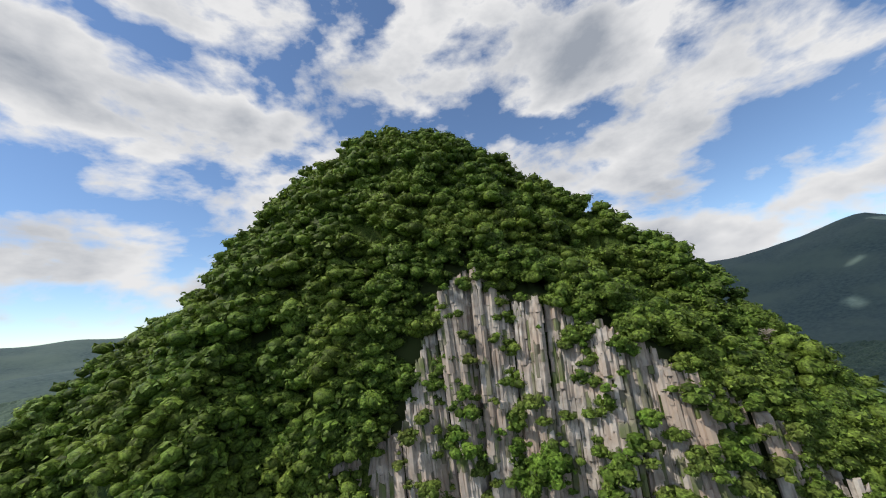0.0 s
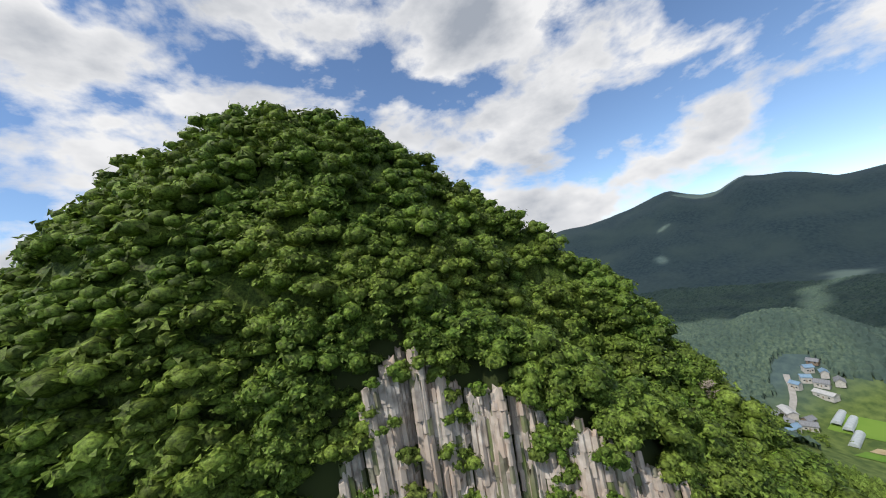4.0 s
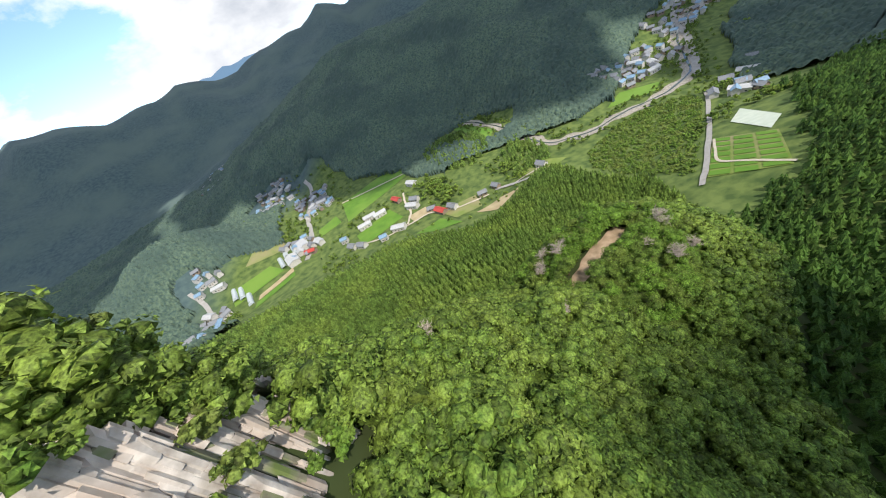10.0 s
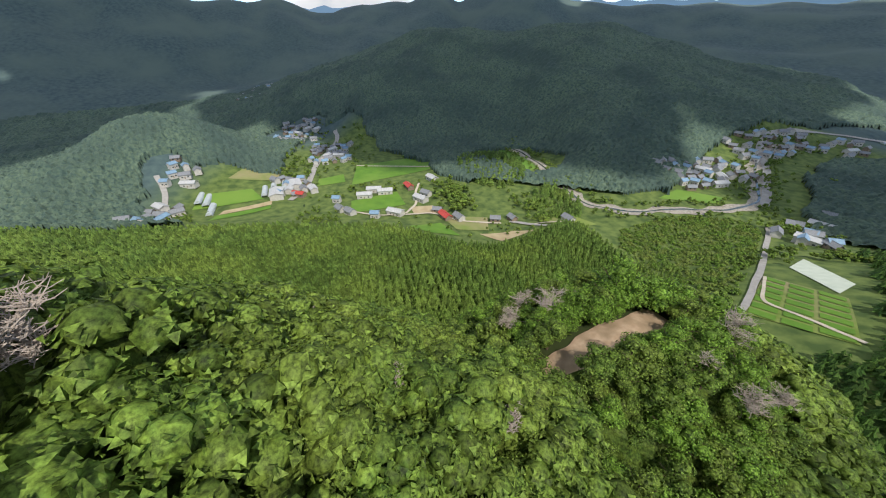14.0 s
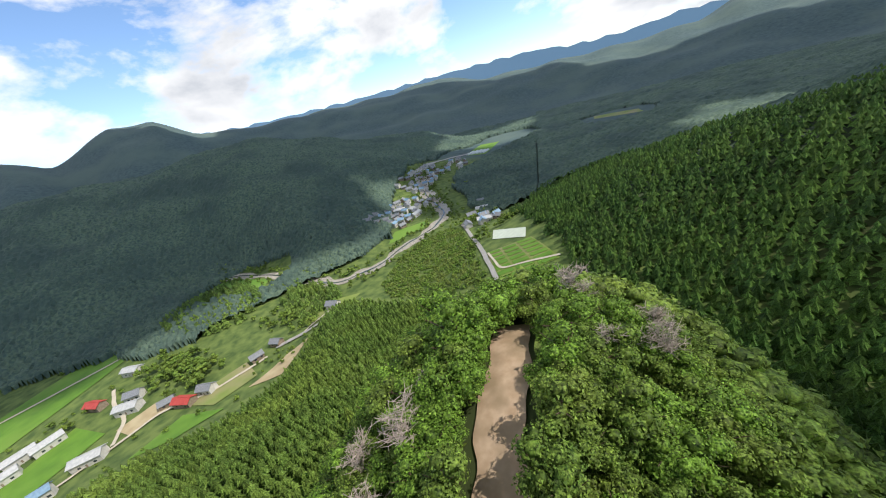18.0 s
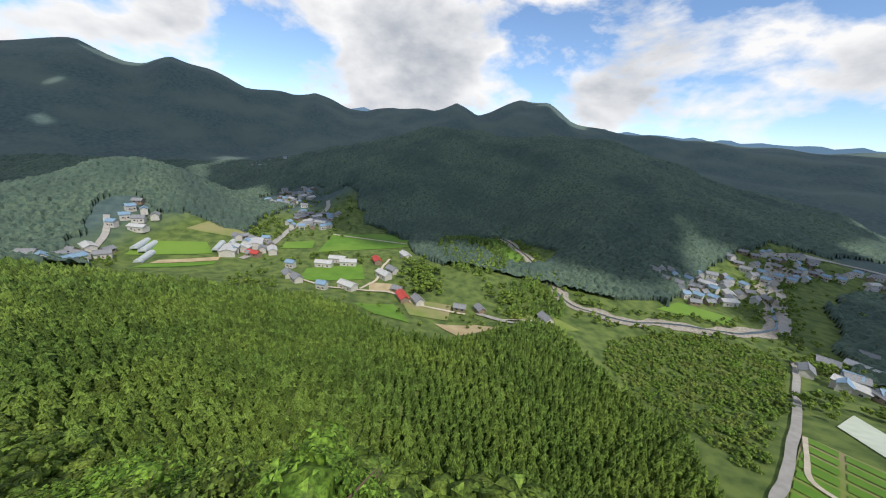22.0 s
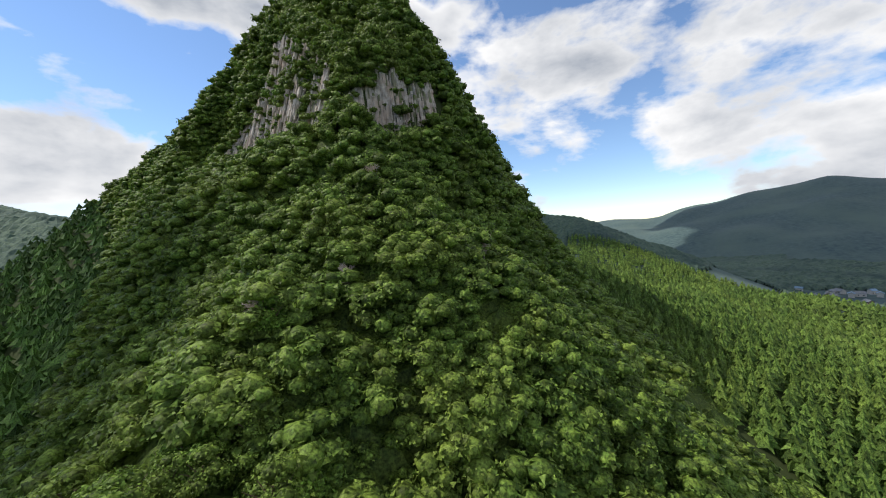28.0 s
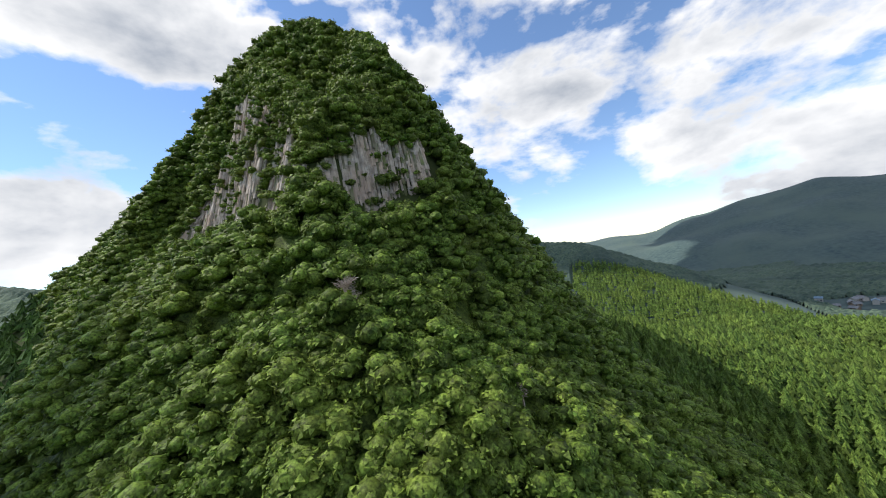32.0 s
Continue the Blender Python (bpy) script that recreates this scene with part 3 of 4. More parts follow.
def off_clearing(x, y):
    best = np.full(np.shape(x), 1e9)
    for (ax, ay), (bx, by) in zip(CLEARING, CLEARING[1:]):
        dx, dy = bx - ax, by - ay
        u = np.clip(((x - ax) * dx + (y - ay) * dy) / (dx * dx + dy * dy), 0, 1)
        best = np.minimum(best, np.hypot(x - ax - u * dx, y - ay - u * dy))
    return best


def on_rock(x, y):
    """Bare cliff, where no tree stands."""
    sd, top, low, ends = cliff_at(x, y)
    se, top, low, far_ends = cliff_at(x, y, CLIFF_EAST)
    return ((sd > -1.6) & (sd < deep(x) + 3.0) & (ends < 3) & (x > -7 - 0.9 * np.maximum(sd, 0)) & (3 * (x - 46) < 2 * (y - 31))) | ((se > -1.4) & (se < 5.5) & (far_ends < 1) & (y > 31))


# ---- broadleaved wood on the rock dome and the ridge ----
rng = np.random.default_rng(11)
x, y = jitter(-210, 140, -85, 118, 1.5, rng)
z = height(x, y)
gx, gy = (height(x + 0.7, y) - z) / 0.7, (height(x, y + 0.7) - z) / 0.7
slope = np.sqrt(1 + gx ** 2 + gy ** 2)
keep = (x < east_edge(y)) & (x > west_edge(y)) & (off_clearing(x, y) > 3.6) & ~on_rock(x, y)
keep &= (np.hypot(x + 2, y - 88) < 122) | (y < 40) | (x < -60)
keep &= (rng.random(len(x)) < np.where((y > 98) & (x < 60), 0.35, 1.0)) & (rng.random(len(x)) < np.where(x < -80, 0.6, 1.0))
keep &= rng.random(len(x)) < np.where(slope > 1.8, 0.27, np.where(x > 62, 0.33, 0.28)) * np.minimum(slope, 5)
x, y, z, gx, gy, slope = (q[keep] for q in (x, y, z, gx, gy, slope))
# a denser stand where the ground is almost a wall
sx, sy = jitter(-90, 66, 20, 112, 0.75, rng)
sz = height(sx, sy)
ux, uy = (height(sx + 0.4, sy) - sz) / 0.4, (height(sx, sy + 0.4) - sz) / 0.4
sl = np.sqrt(1 + ux ** 2 + uy ** 2)
extra = (sl > 2.2) & ~on_rock(sx, sy) & (sx < east_edge(sy)) & (rng.random(len(sx)) < 0.045 * np.minimum(sl, 9) * step(2.0, 3.2, sl))
x, y, z, gx, gy, slope = (np.concatenate([q, w[extra]]) for q, w in ((x, sx), (y, sy), (z, sz), (gx, ux), (gy, uy), (slope, sl)))
# crowns lean out from the steep face
x, y = x - 1.3 * gx / np.maximum(slope, 1) * step(1.6, 3.0, slope), y - 1.3 * gy / np.maximum(slope, 1) * step(1.6, 3.0, slope)


def undergrowth():
    """Knee-high to man-high saplings that close the wood's floor."""
    ux, uy = np.meshgrid(np.arange(-100, 124, 1.25), np.arange(-84, 118, 1.25))
    g = np.random.default_rng(17)
    ux, uy = ux + g.uniform(-0.5, 0.5, ux.shape), uy + g.uniform(-0.5, 0.5, uy.shape)
    ok = ((ux < east_edge(uy) + 3) & (ux > west_edge(uy)) & (off_clearing(ux, uy) > 3.0) & ~on_rock(ux, uy)).ravel()
    co = np.stack([ux, uy, height(ux, uy) + g.uniform(0.1, 2.3, ux.shape)], -1).reshape(-1, 3)
    ny, nx = ux.shape
    i = (np.arange(ny - 1)[:, None] * nx + np.arange(nx - 1)[None, :]).ravel()
    f = np.concatenate([np.stack([i, i + 1, i + nx + 1], 1), np.stack([i, i + nx + 1, i + nx], 1)])
    return tagged(new("undergrowth", mesh_of("undergrowth", co, f[ok[f].all(1)], LEAF)), "green saplings and undergrowth on the wood floor", "undergrowth", kind="stuff")


undergrowth()
# crowns that lean out over the brow of the cliff and hang down its gullies
brow = []
for (ax, ay, at, ab), (bx, by, bt, bb) in zip(CLIFF[2:] + CLIFF_EAST[1:-1], CLIFF[3:] + CLIFF_EAST[1:]):
    n = max(math.hypot(bx - ax, by - ay), 0.1)
    for i in range(int(n / 0.5)):
        u, back = rng.random(), rng.uniform(-0.5, 4.2)
        brow.append((ax + u * (bx - ax) - (by - ay) / n * back, ay + u * (by - ay) + (bx - ax) / n * back))
edge = len(brow)
for gx_, gy_, ex_, ey_, count, wild in ((11.0, 51.0, 8.0, 45.5, 22, 0.9), (19.5, 46.0, 17.0, 39.0, 26, 0.9), (30.5, 41.5, 30.0, 37.5, 22, 1.6), (36.5, 38.5, 35.0, 35.0, 18, 1.3), (2.0, 52.5, -1.0, 45.0, 20, 1.2)):
    for i in range(count):
        u = rng.random() ** 1.3
        brow.append((gx_ + u * (ex_ - gx_) + rng.normal() * wild, gy_ + u * (ey_ - gy_) + rng.normal() * 0.6))
brow = np.array(brow)
brow_z = height(brow[:, 0], brow[:, 1])
near_tree = (np.hypot(x - 74, y + 34) < 20) | (np.hypot(x - 62, y - 4) < 12) | (np.hypot(x - 98, y + 22) < 12)
picked = np.nonzero(near_tree)[0][:250]
near_tree[:] = False
near_tree[picked] = True
far_shapes = [broadleaf(40 + i, 4.8, 2.8, 9.0, 0.40, 4) for i in range(6)]
mid_shapes = [broadleaf(46 + i, 5.0, 2.7, 34.0, 0.24, 6) for i in range(6)]
close = ((np.hypot(x - 66, y + 5) < 40) | (np.hypot(x - 42, y - 40) < 20) | (np.hypot(x - 92, y - 5) < 22) | (np.hypot(x - 14, y - 54) < 26)) & ~near_tree
rest = ~near_tree & ~close
strew("brow_trees", mid_shapes, brow[:, 0], brow[:, 1], brow_z - 0.8, rng.uniform(0.65, 1.2, len(brow)) * np.where(np.arange(len(brow)) < edge, 1.0, 0.68), LEAF, "green trees leaning out over the cliff edge", "forest", rng, True)
strew("broadleaf_wood", mid_shapes, x[close], y[close], z[close] - 0.7, rng.uniform(0.65, 1.5, close.sum()), LEAF, "dense green broadleaved trees along the steep ridge", "forest", rng, True)
strew("broadleaf_wood", far_shapes, x[rest], y[rest], z[rest] - 0.8, rng.uniform(0.75, 1.45, rest.sum()), LEAF, "dense green broadleaved trees covering the rock dome", "forest", rng, True)

# trees close to the flight, each a thing of its own
near_shapes = []
for i in range(5):
    tall, wide = ((6.6, 3.1), (7.4, 2.7), (5.6, 3.4), (6.2, 2.6), (5.0, 2.8))[i]
    co, fa = broadleaf(70 + i, tall, wide, 96.0, 0.16, 9, 0.8)
    crown = mesh_of("crown", co, fa, LIME if i in (0, 2) else LEAF, True)
    bm = bmesh.new()
    g = random.Random(i)
    bmesh.ops.create_cone(bm, cap_ends=True, segments=8, radius1=0.22, radius2=0.09, depth=tall * 0.75, matrix=Matrix.Translation((0, 0, tall * 0.75 / 2 - 0.4)))
    for q in range(5):
        a, up = g.uniform(0, 6.28), tall * g.uniform(0.3, 0.55)
        limb = Matrix.Translation((0, 0, up)) @ Euler((0, g.uniform(0.6, 1.0), a)).to_matrix().to_4x4()
        bmesh.ops.create_cone(bm, cap_ends=True, segments=5, radius1=0.09, radius2=0.02, depth=wide * 0.9, matrix=limb @ Matrix.Translation((0, 0, wide * 0.45)))
    trunk = bpy.data.meshes.new("trunk")
    bm.to_mesh(trunk)
    bm.free()
    trunk.materials.append(BARK)
    near_shapes.append((trunk, crown))


def stand_tree(name, trunk, crown, px, py, pz, grow, turn, label, category, group, lean=0.0):
    ob = tagged(new(name), label, category, group)
    ob.location, ob.scale, ob.rotation_euler = (px, py, pz), (grow,) * 3, (lean, 0, turn)
    part("trunk", trunk, None, ob)
    part("crown", crown, None, ob)
    return ob


TREE_WORDS = ("bright green broadleaved tree with a rounded crown", "dark green broadleaved tree with an upright crown", "light green spreading tree with layered sprays",
              "green broadleaved tree on the steep ridge", "low green broadleaved tree in the wood")
for i in picked:
    q = int(rng.integers(0, 5))
    stand_tree("broadleaf_tree", *near_shapes[q], x[i], y[i], z[i] - 0.3, rng.uniform(0.62, 1.05), rng.uniform(0, 6.28), TREE_WORDS[q], "tree", "trees on the ridge")
# taller trees round the bare crest
for px, py, q, grow in ((84.5, -35.0, 0, 1.1), (83.0, -29.5, 2, 1.1), (71.8, -36.0, 0, 1.1), (71.0, -29.0, 1, 1.05), (82.5, -47.0, 2, 1.2), (77.0, -50.0, 0, 1.25), (86.5, -39.0, 2, 1.1), (88.0, -29.5, 0, 1.0), (73.0, -44.5, 0, 1.0),
                        (92.0, -33.0, 2, 1.1), (70.0, -23.5, 3, 1.0), (83.5, -22.0, 0, 0.9), (95.0, -40.0, 2, 1.1), (91.0, -44.0, 0, 1.2), (66.0, -32.0, 1, 1.0), (84.0, -39.0, 0, 1.0), (85.5, -43.0, 2, 1.0), (85.0, -32.0, 0, 0.95), (89.0, -29.0, 2, 0.9), (81.5, -33.5, 2, 0.8), (84.2, -36.5, 0, 1.5), (83.0, -40.0, 2, 1.35), (89.5, -42.4, 0, 1.5)):
    stand_tree("broadleaf_tree", *near_shapes[q], px, py, hz(px, py) - 0.3, grow, px * 1.7, "tall spreading green tree beside the bare crest", "tree", "trees on the ridge")

# broad crowns over the nose of the cliff
for px, py, q, grow in ((44.7, 40.6, 0, 1.05), (44.0, 37.6, 3, 1.0), (48.0, 40.0, 4, 1.1), (38.0, 43.5, 1, 1.1), (41.0, 40.5, 3, 1.05), (36.0, 42.5, 4, 1.15), (47.0, 43.5, 1, 1.1), (50.5, 44.0, 3, 1.0), (33.5, 44.0, 0, 1.1),
                        (42.0, 45.0, 4, 1.2), (39.0, 39.8, 4, 0.95), (31.0, 43.5, 3, 1.1), (46.3, 36.2, 4, 0.9), (41.5, 37.2, 1, 0.8), (54.0, 47.5, 4, 1.1)):
    stand_tree("broadleaf_tree", *near_shapes[q], px, py, hz(px, py) - 0.5, grow, px * 2.3, "broad green tree leaning over the cliff edge", "tree", "trees on the ridge")

# ---- cedar plantation ----
x, y = jitter(60, 440, -186, 560, 3.3, rng, 0.3)
z = height(x, y)
keep = planted(x, y) & (np.hypot(x - 95, y + 40) < 600) & (x - 0.9 * y > -430)
keep &= (np.hypot(x - 95, y + 40) < 200) | (rng.random(len(x)) < 0.62)
x, y, z = x[keep], y[keep], z[keep]
d = np.hypot(x - 100, y + 40)
pick = np.argsort(d)[:230]
solo = np.zeros(len(x), bool)
solo[pick] = True
cedars = [cedar(20 + i, 8.8, 2.3, 5, 5) for i in range(5)]
plain_cedars = [cedar(30 + i, 8.8, 2.5, 3, 5) for i in range(4)]
mid = ~solo & (d < 170)
strew("cedar_plantation", cedars, x[mid], y[mid], z[mid] - 0.8, rng.uniform(0.78, 1.12, mid.sum()), NEEDLE, "even rows of green plantation cedars on the slope", "forest", rng)
far = ~solo & ~mid
strew("cedar_plantation", plain_cedars, x[far], y[far], z[far] - 0.8, rng.uniform(0.9, 1.3, far.sum()), NEEDLE, "green plantation cedars along the lower spur", "forest", rng)
cedar_meshes = []
for i in range(4):
    co, fa = cedar(50 + i, 8.8, 2.2, 10, 8)
    bm = bmesh.new()
    bmesh.ops.create_cone(bm, cap_ends=True, segments=7, radius1=0.2, radius2=0.05, depth=8.0, matrix=Matrix.Translation((0, 0, 3.6)))
    trunk = bpy.data.meshes.new("trunk")
    bm.to_mesh(trunk)
    bm.free()
    trunk.materials.append(BARK)
    cedar_meshes.append((trunk, mesh_of("crown", co, fa, NEEDLE)))
for i in pick:
    stand_tree("cedar_tree", *cedar_meshes[int(rng.integers(0, 4))], x[i], y[i], z[i] - 0.3, rng.uniform(0.75, 1.1), rng.uniform(0, 6.28), "straight pointed green plantation cedar on the slope", "tree", "plantation cedars")

# ---- cedars across the south-west gully ----
x, y = jitter(-260, 205, -420, 72, 4.3, rng, 0.36)
z = height(x, y)
keep = ((x < west_edge(y)) | ((y < -80) & (x < np.interp(y, (-300, -260, -235, -215, -191, -160, -140, -80), (158, 138, 122, 113, 100, 105, 104, 86)) + 3 * np.sin(y / 4.0))) | ((y < -300) & (x < 200) & (x > 150 - (y + 300)))) & (np.hypot(x - 80, y + 30) < 380) & (z > 30)
x, y, z = x[keep], y[keep], z[keep]
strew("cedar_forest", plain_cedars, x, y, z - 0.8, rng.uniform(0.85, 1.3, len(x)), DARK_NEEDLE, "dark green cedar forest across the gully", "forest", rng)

# ---- canopy of the far slopes ----
def lumps(x, y):
    """Rounded tree crowns of a far wood, as relief in metres."""
    u, v = x + 2.5 * np.sin(y / 6.1), y + 2.5 * np.sin(x / 5.3)
    a = np.abs(np.sin(u / 3.3) * np.sin(v / 3.0 + 0.4 * np.sin(u / 7.0)))
    b = np.abs(np.sin((u + v) / 4.9 + 1.1) * np.sin((u - v) / 4.4))
    return 3.2 * np.sqrt(a) + 2.6 * np.sqrt(b) + 2.0 * ripple(x, y, 17.0, 8)


VALLEY = ((680, 60, 50), (560, 50, 70), (470, 20, 95), (390, -30, 70), (310, -100, 50), (270, -180, 50), (240, -280, 55), (300, -370, 52), (370, -470, 48), (405, -580, 42), (380, -740, 62), (330, -900, 60))


def in_valley(x, y):
    """Open fields along the valley floor."""
    hit = np.zeros(np.shape(x), bool)
    for (ax, ay, aw), (bx, by, bw) in zip(VALLEY, VALLEY[1:]):
        dx, dy = bx - ax, by - ay
        u = np.clip(((x - ax) * dx + (y - ay) * dy) / (dx * dx + dy * dy), 0, 1)
        hit |= np.hypot(x - ax - u * dx, y - ay - u * dy) < aw + u * (bw - aw) + 8 * ripple(x, y, 14.0, 5)
    for cx, cy, cr in ((500, 545, 75), (430, 620, 60), (480, -195, 60), (420, 150, 75), (740, 130, 52), (90, -885, 70), (456, 215, 30), (165, -235, 45)):
        hit |= np.hypot(x - cx, y - cy) < cr + 8 * ripple(x, y, 14.0, 5)
    return hit


def canopy(name, h0, h1, nh, r0, r1, nr, label):
    h, r = np.meshgrid(np.radians(np.linspace(h0, h1, nh)), r0 * (r1 / r0) ** np.linspace(0, 1, nr))
    cx, cy = ORIGIN[0] + r * np.sin(h), ORIGIN[1] + r * np.cos(h)
    cz = height(cx, cy)
    open_ = planted(cx, cy) & (cx - 0.9 * cy > -430) & (np.hypot(cx - 95, cy + 40) < 600)
    ok = ~open_ & (~in_valley(cx, cy) & ~((cx < 330) & (cx - 0.9 * cy > -300) & (cy > -300) & (cz < 60)) | (cz > 62) & (r > 380))
    inner = ok.copy()
    for a in (0, 1):
        for d in (-1, 1):
            inner &= np.roll(ok, d, a)
    ok = ok.ravel()
    g = np.random.default_rng(int(nh))
    co = np.stack([cx, cy, np.where(inner, cz + 1.5 + lumps(cx, cy) + g.uniform(-0.9, 0.9, cx.shape), cz - 1.0)], -1).reshape(-1, 3)
    i = (np.arange(nr - 1)[:, None] * nh + np.arange(nh - 1)[None, :]).ravel()
    q = np.stack([i, i + 1, i + nh + 1, i + nh], 1)
    q = q[ok[q].all(1)]
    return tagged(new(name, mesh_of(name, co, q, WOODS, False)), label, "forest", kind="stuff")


# greens shifted to blue-grey, so distance haze sits in the colour itself
WOODS = material("haze_tinted_woods", (0.038, 0.072, 0.066), (0.128, 0.180, 0.116), 0.30, 0.9, 1.0, 0.6, 8.0, 0, (0.054, 0.088, 0.074), 0.012)
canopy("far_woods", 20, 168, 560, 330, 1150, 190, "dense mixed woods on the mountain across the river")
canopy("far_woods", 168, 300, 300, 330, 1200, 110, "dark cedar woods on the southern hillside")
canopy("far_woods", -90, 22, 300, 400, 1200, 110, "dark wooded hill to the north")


# ---- columnar cliff ----
def prism(g, wide, tall):
    """An uneven six-sided rock column, 1 mesh: sides and a broken top."""
    a = np.arange(6) * math.pi / 3 + g.uniform(0, 1)
    r = wide * g.uniform(0.82, 1.12, 6)
    foot = np.stack([np.cos(a) * r, np.sin(a) * r, np.zeros(6)], 1)
    head = foot * np.array((0.93, 0.93, 1)) + np.stack([np.zeros(6), np.zeros(6), tall + g.uniform(-0.25, 0.25, 6)], 1)
    co = np.vstack([foot, head])
    f = [(i, (i + 1) % 6, 6 + (i + 1) % 6, 6 + i) for i in range(6)] + [(6, 7, 8, 11), (8, 9, 10, 11)]
    return co, np.array(f)


g = np.random.default_rng(3)
stubs = [prism(g, 0.5, 1.0) for i in range(10)]
cliff = tagged(new("rock_cliff"), "grey columnar rock cliff with broken ledges", "cliff")
blocks = []
for line in (CLIFF, CLIFF_EAST):
    ways = [Vector((b[1] - a[1], a[0] - b[0])).normalized() for a, b in zip(line, line[1:])]
    turns = [ways[0]] + [(a + b).normalized() for a, b in zip(ways, ways[1:])] + [ways[-1]]
    for (ax, ay, at, ab), (bx, by, bt, bb), out_a, out_b in zip(line, line[1:], turns, turns[1:]):
        n = math.hypot(bx - ax, by - ay)
        for i in range(int(n / 0.36)):
            u = (i + g.uniform(-0.4, 0.4)) * 0.36 / n
            ox, oy = out_a.lerp(out_b, min(max(u, 0), 1))      # outwards
            top, low = at + u * (bt - at), ab + u * (bb - ab)
            top = min(top, hz(ax + u * (bx - ax) - 1.6 * ox, ay + u * (by - ay) - 1.6 * oy) - 0.5)
            out = float(deep(ax + u * (bx - ax))) if line is CLIFF else 2.2
            lean = 0.9 * out / max(top - low, 6)
            set_back = 0.7 * math.sin(i * 0.21 + ax) + 0.25 * math.sin(i * 0.83) + g.uniform(-0.22, 0.22)
            z0 = low - 3.0
            while z0 < top - 0.4:
                tall = min(g.uniform(0.7, 2.0) if g.random() < 0.65 else g.uniform(2.0, 4.5), top + g.uniform(-0.8, 0.5) - z0)
                if tall < 0.6:
                    break
                f = (z0 - low) / max(top - low, 1)
                sd = out * (1 - np.clip(f, 0, 1)) + 0.6 + set_back + g.uniform(-0.16, 0.16)
                blocks.append((ax + u * (bx - ax) + ox * sd, ay + u * (by - ay) + oy * sd, z0, tall, g.uniform(0.5, 1.0), g.uniform(0, 6.28), int(g.integers(0, 10)), ox, oy, lean))
                z0 += tall * g.uniform(0.9, 0.99)
order = sorted(range(len(blocks)), key=lambda i: abs(blocks[i][0] - 20) + 0.5 * abs(blocks[i][2] - 190))
stub_meshes = [mesh_of("rock_column", co, f, MOSSY if k in (3, 7) else ROCK) for k, (co, f) in enumerate(stubs)]
for i in order[:300]:
    px, py, pz, tall, wide, turn, q, ox, oy, lean = blocks[i]
    ob = part("rock_column", stub_meshes[q], None, cliff)
    ob.matrix_basis = Matrix.Translation((px, py, pz)) @ Matrix.Rotation(math.atan(lean), 4, (oy, -ox, 0)) @ Matrix.Rotation(turn, 4, "Z") @ Matrix.Diagonal((wide, wide, tall, 1))
for tint in (ROCK, MOSSY):
    rest, faces, off = [], [], 0
    for i in order[300:]:
        px, py, pz, tall, wide, turn, q, ox, oy, lean = blocks[i]
        if (q in (3, 7)) != (tint is MOSSY):
            continue
        v, f = stubs[q]
        c, s = math.cos(turn), math.sin(turn)
        rest.append(np.stack([(v[:, 0] * c - v[:, 1] * s) * wide + px - ox * lean * v[:, 2] * tall, (v[:, 0] * s + v[:, 1] * c) * wide + py - oy * lean * v[:, 2] * tall, v[:, 2] * tall + pz], 1))
        faces.append(f + off)
        off += len(v)
    tagged(part("rock_face", mesh_of("rock_face", np.concatenate(rest), np.concatenate(faces), tint), None, cliff), kind="stuff")

# shrubs on the ledges
rng = np.random.default_rng(21)
shrubs = [broadleaf(90 + i, 1.7, 1.35, 34.0, 0.17, 3) for i in range(4)]
bx, by, bz = [], [], []
for px, py, pz, tall, wide, turn, q, ox, oy, lean in blocks:
    if rng.random() < (0.14 if abs(pz + tall - 188) < 5 and px > 8 else 0.06):
        out = rng.uniform(0.2, 0.9)
        bx.append(px + ox * out), by.append(py + oy * out), bz.append(pz + tall - 0.7)
bx, by, bz = np.array(bx), np.array(by), np.array(bz)
strew("ledge_shrubs", shrubs, bx, by, bz, rng.uniform(0.35, 1.6, len(bx)) ** 1.3, SHRUB, "small yellow-green shrubs rooted on the rock ledges", "shrub", rng)


# ---- dead trees ----
def snag(seed, tall, spread, branches):
    """A bare grey tree: tapered limbs that fork twice."""
    g = random.Random(seed)
    trunk, boughs = bmesh.new(), []

    def tube(bm, a, b, r0, r1):
        d = b - a
        m = Matrix.Translation((a + b) / 2) @ d.to_track_quat("Z", "Y").to_matrix().to_4x4()
        bmesh.ops.create_cone(bm, cap_ends=False, segments=3, radius1=r0, radius2=r1, depth=d.length, matrix=m)

    top = Vector((g.uniform(-0.5, 0.5), g.uniform(-0.5, 0.5), tall * 0.8))
    tube(trunk, Vector((0, 0, -0.5)), top, 0.2, 0.07)
    for i in range(branches):
        u = g.uniform(0.35, 1.0)
        a = top * u
        w = g.uniform(0, 6.283)
        b = a + Vector((math.cos(w), math.sin(w), g.uniform(0.3, 0.9))) * spread * g.uniform(0.35, 0.6)
        limbs = bmesh.new()
        boughs.append(limbs)
        tube(limbs, a, b, 0.07, 0.035)
        for j in range(8):
            c = a.lerp(b, g.uniform(0.35, 1.0))
            e = c + Vector((g.uniform(-1, 1), g.uniform(-1, 1), g.uniform(0.0, 0.9))) * spread * 0.42
            tube(limbs, c, e, 0.045, 0.025)
            for q in range(5):
                s = c.lerp(e, g.uniform(0.4, 1.0))
                tube(limbs, s, s + Vector((g.uniform(-1, 1), g.uniform(-1, 1), g.uniform(-0.1, 0.8))) * spread * 0.26, 0.028, 0.014)
    return trunk, boughs


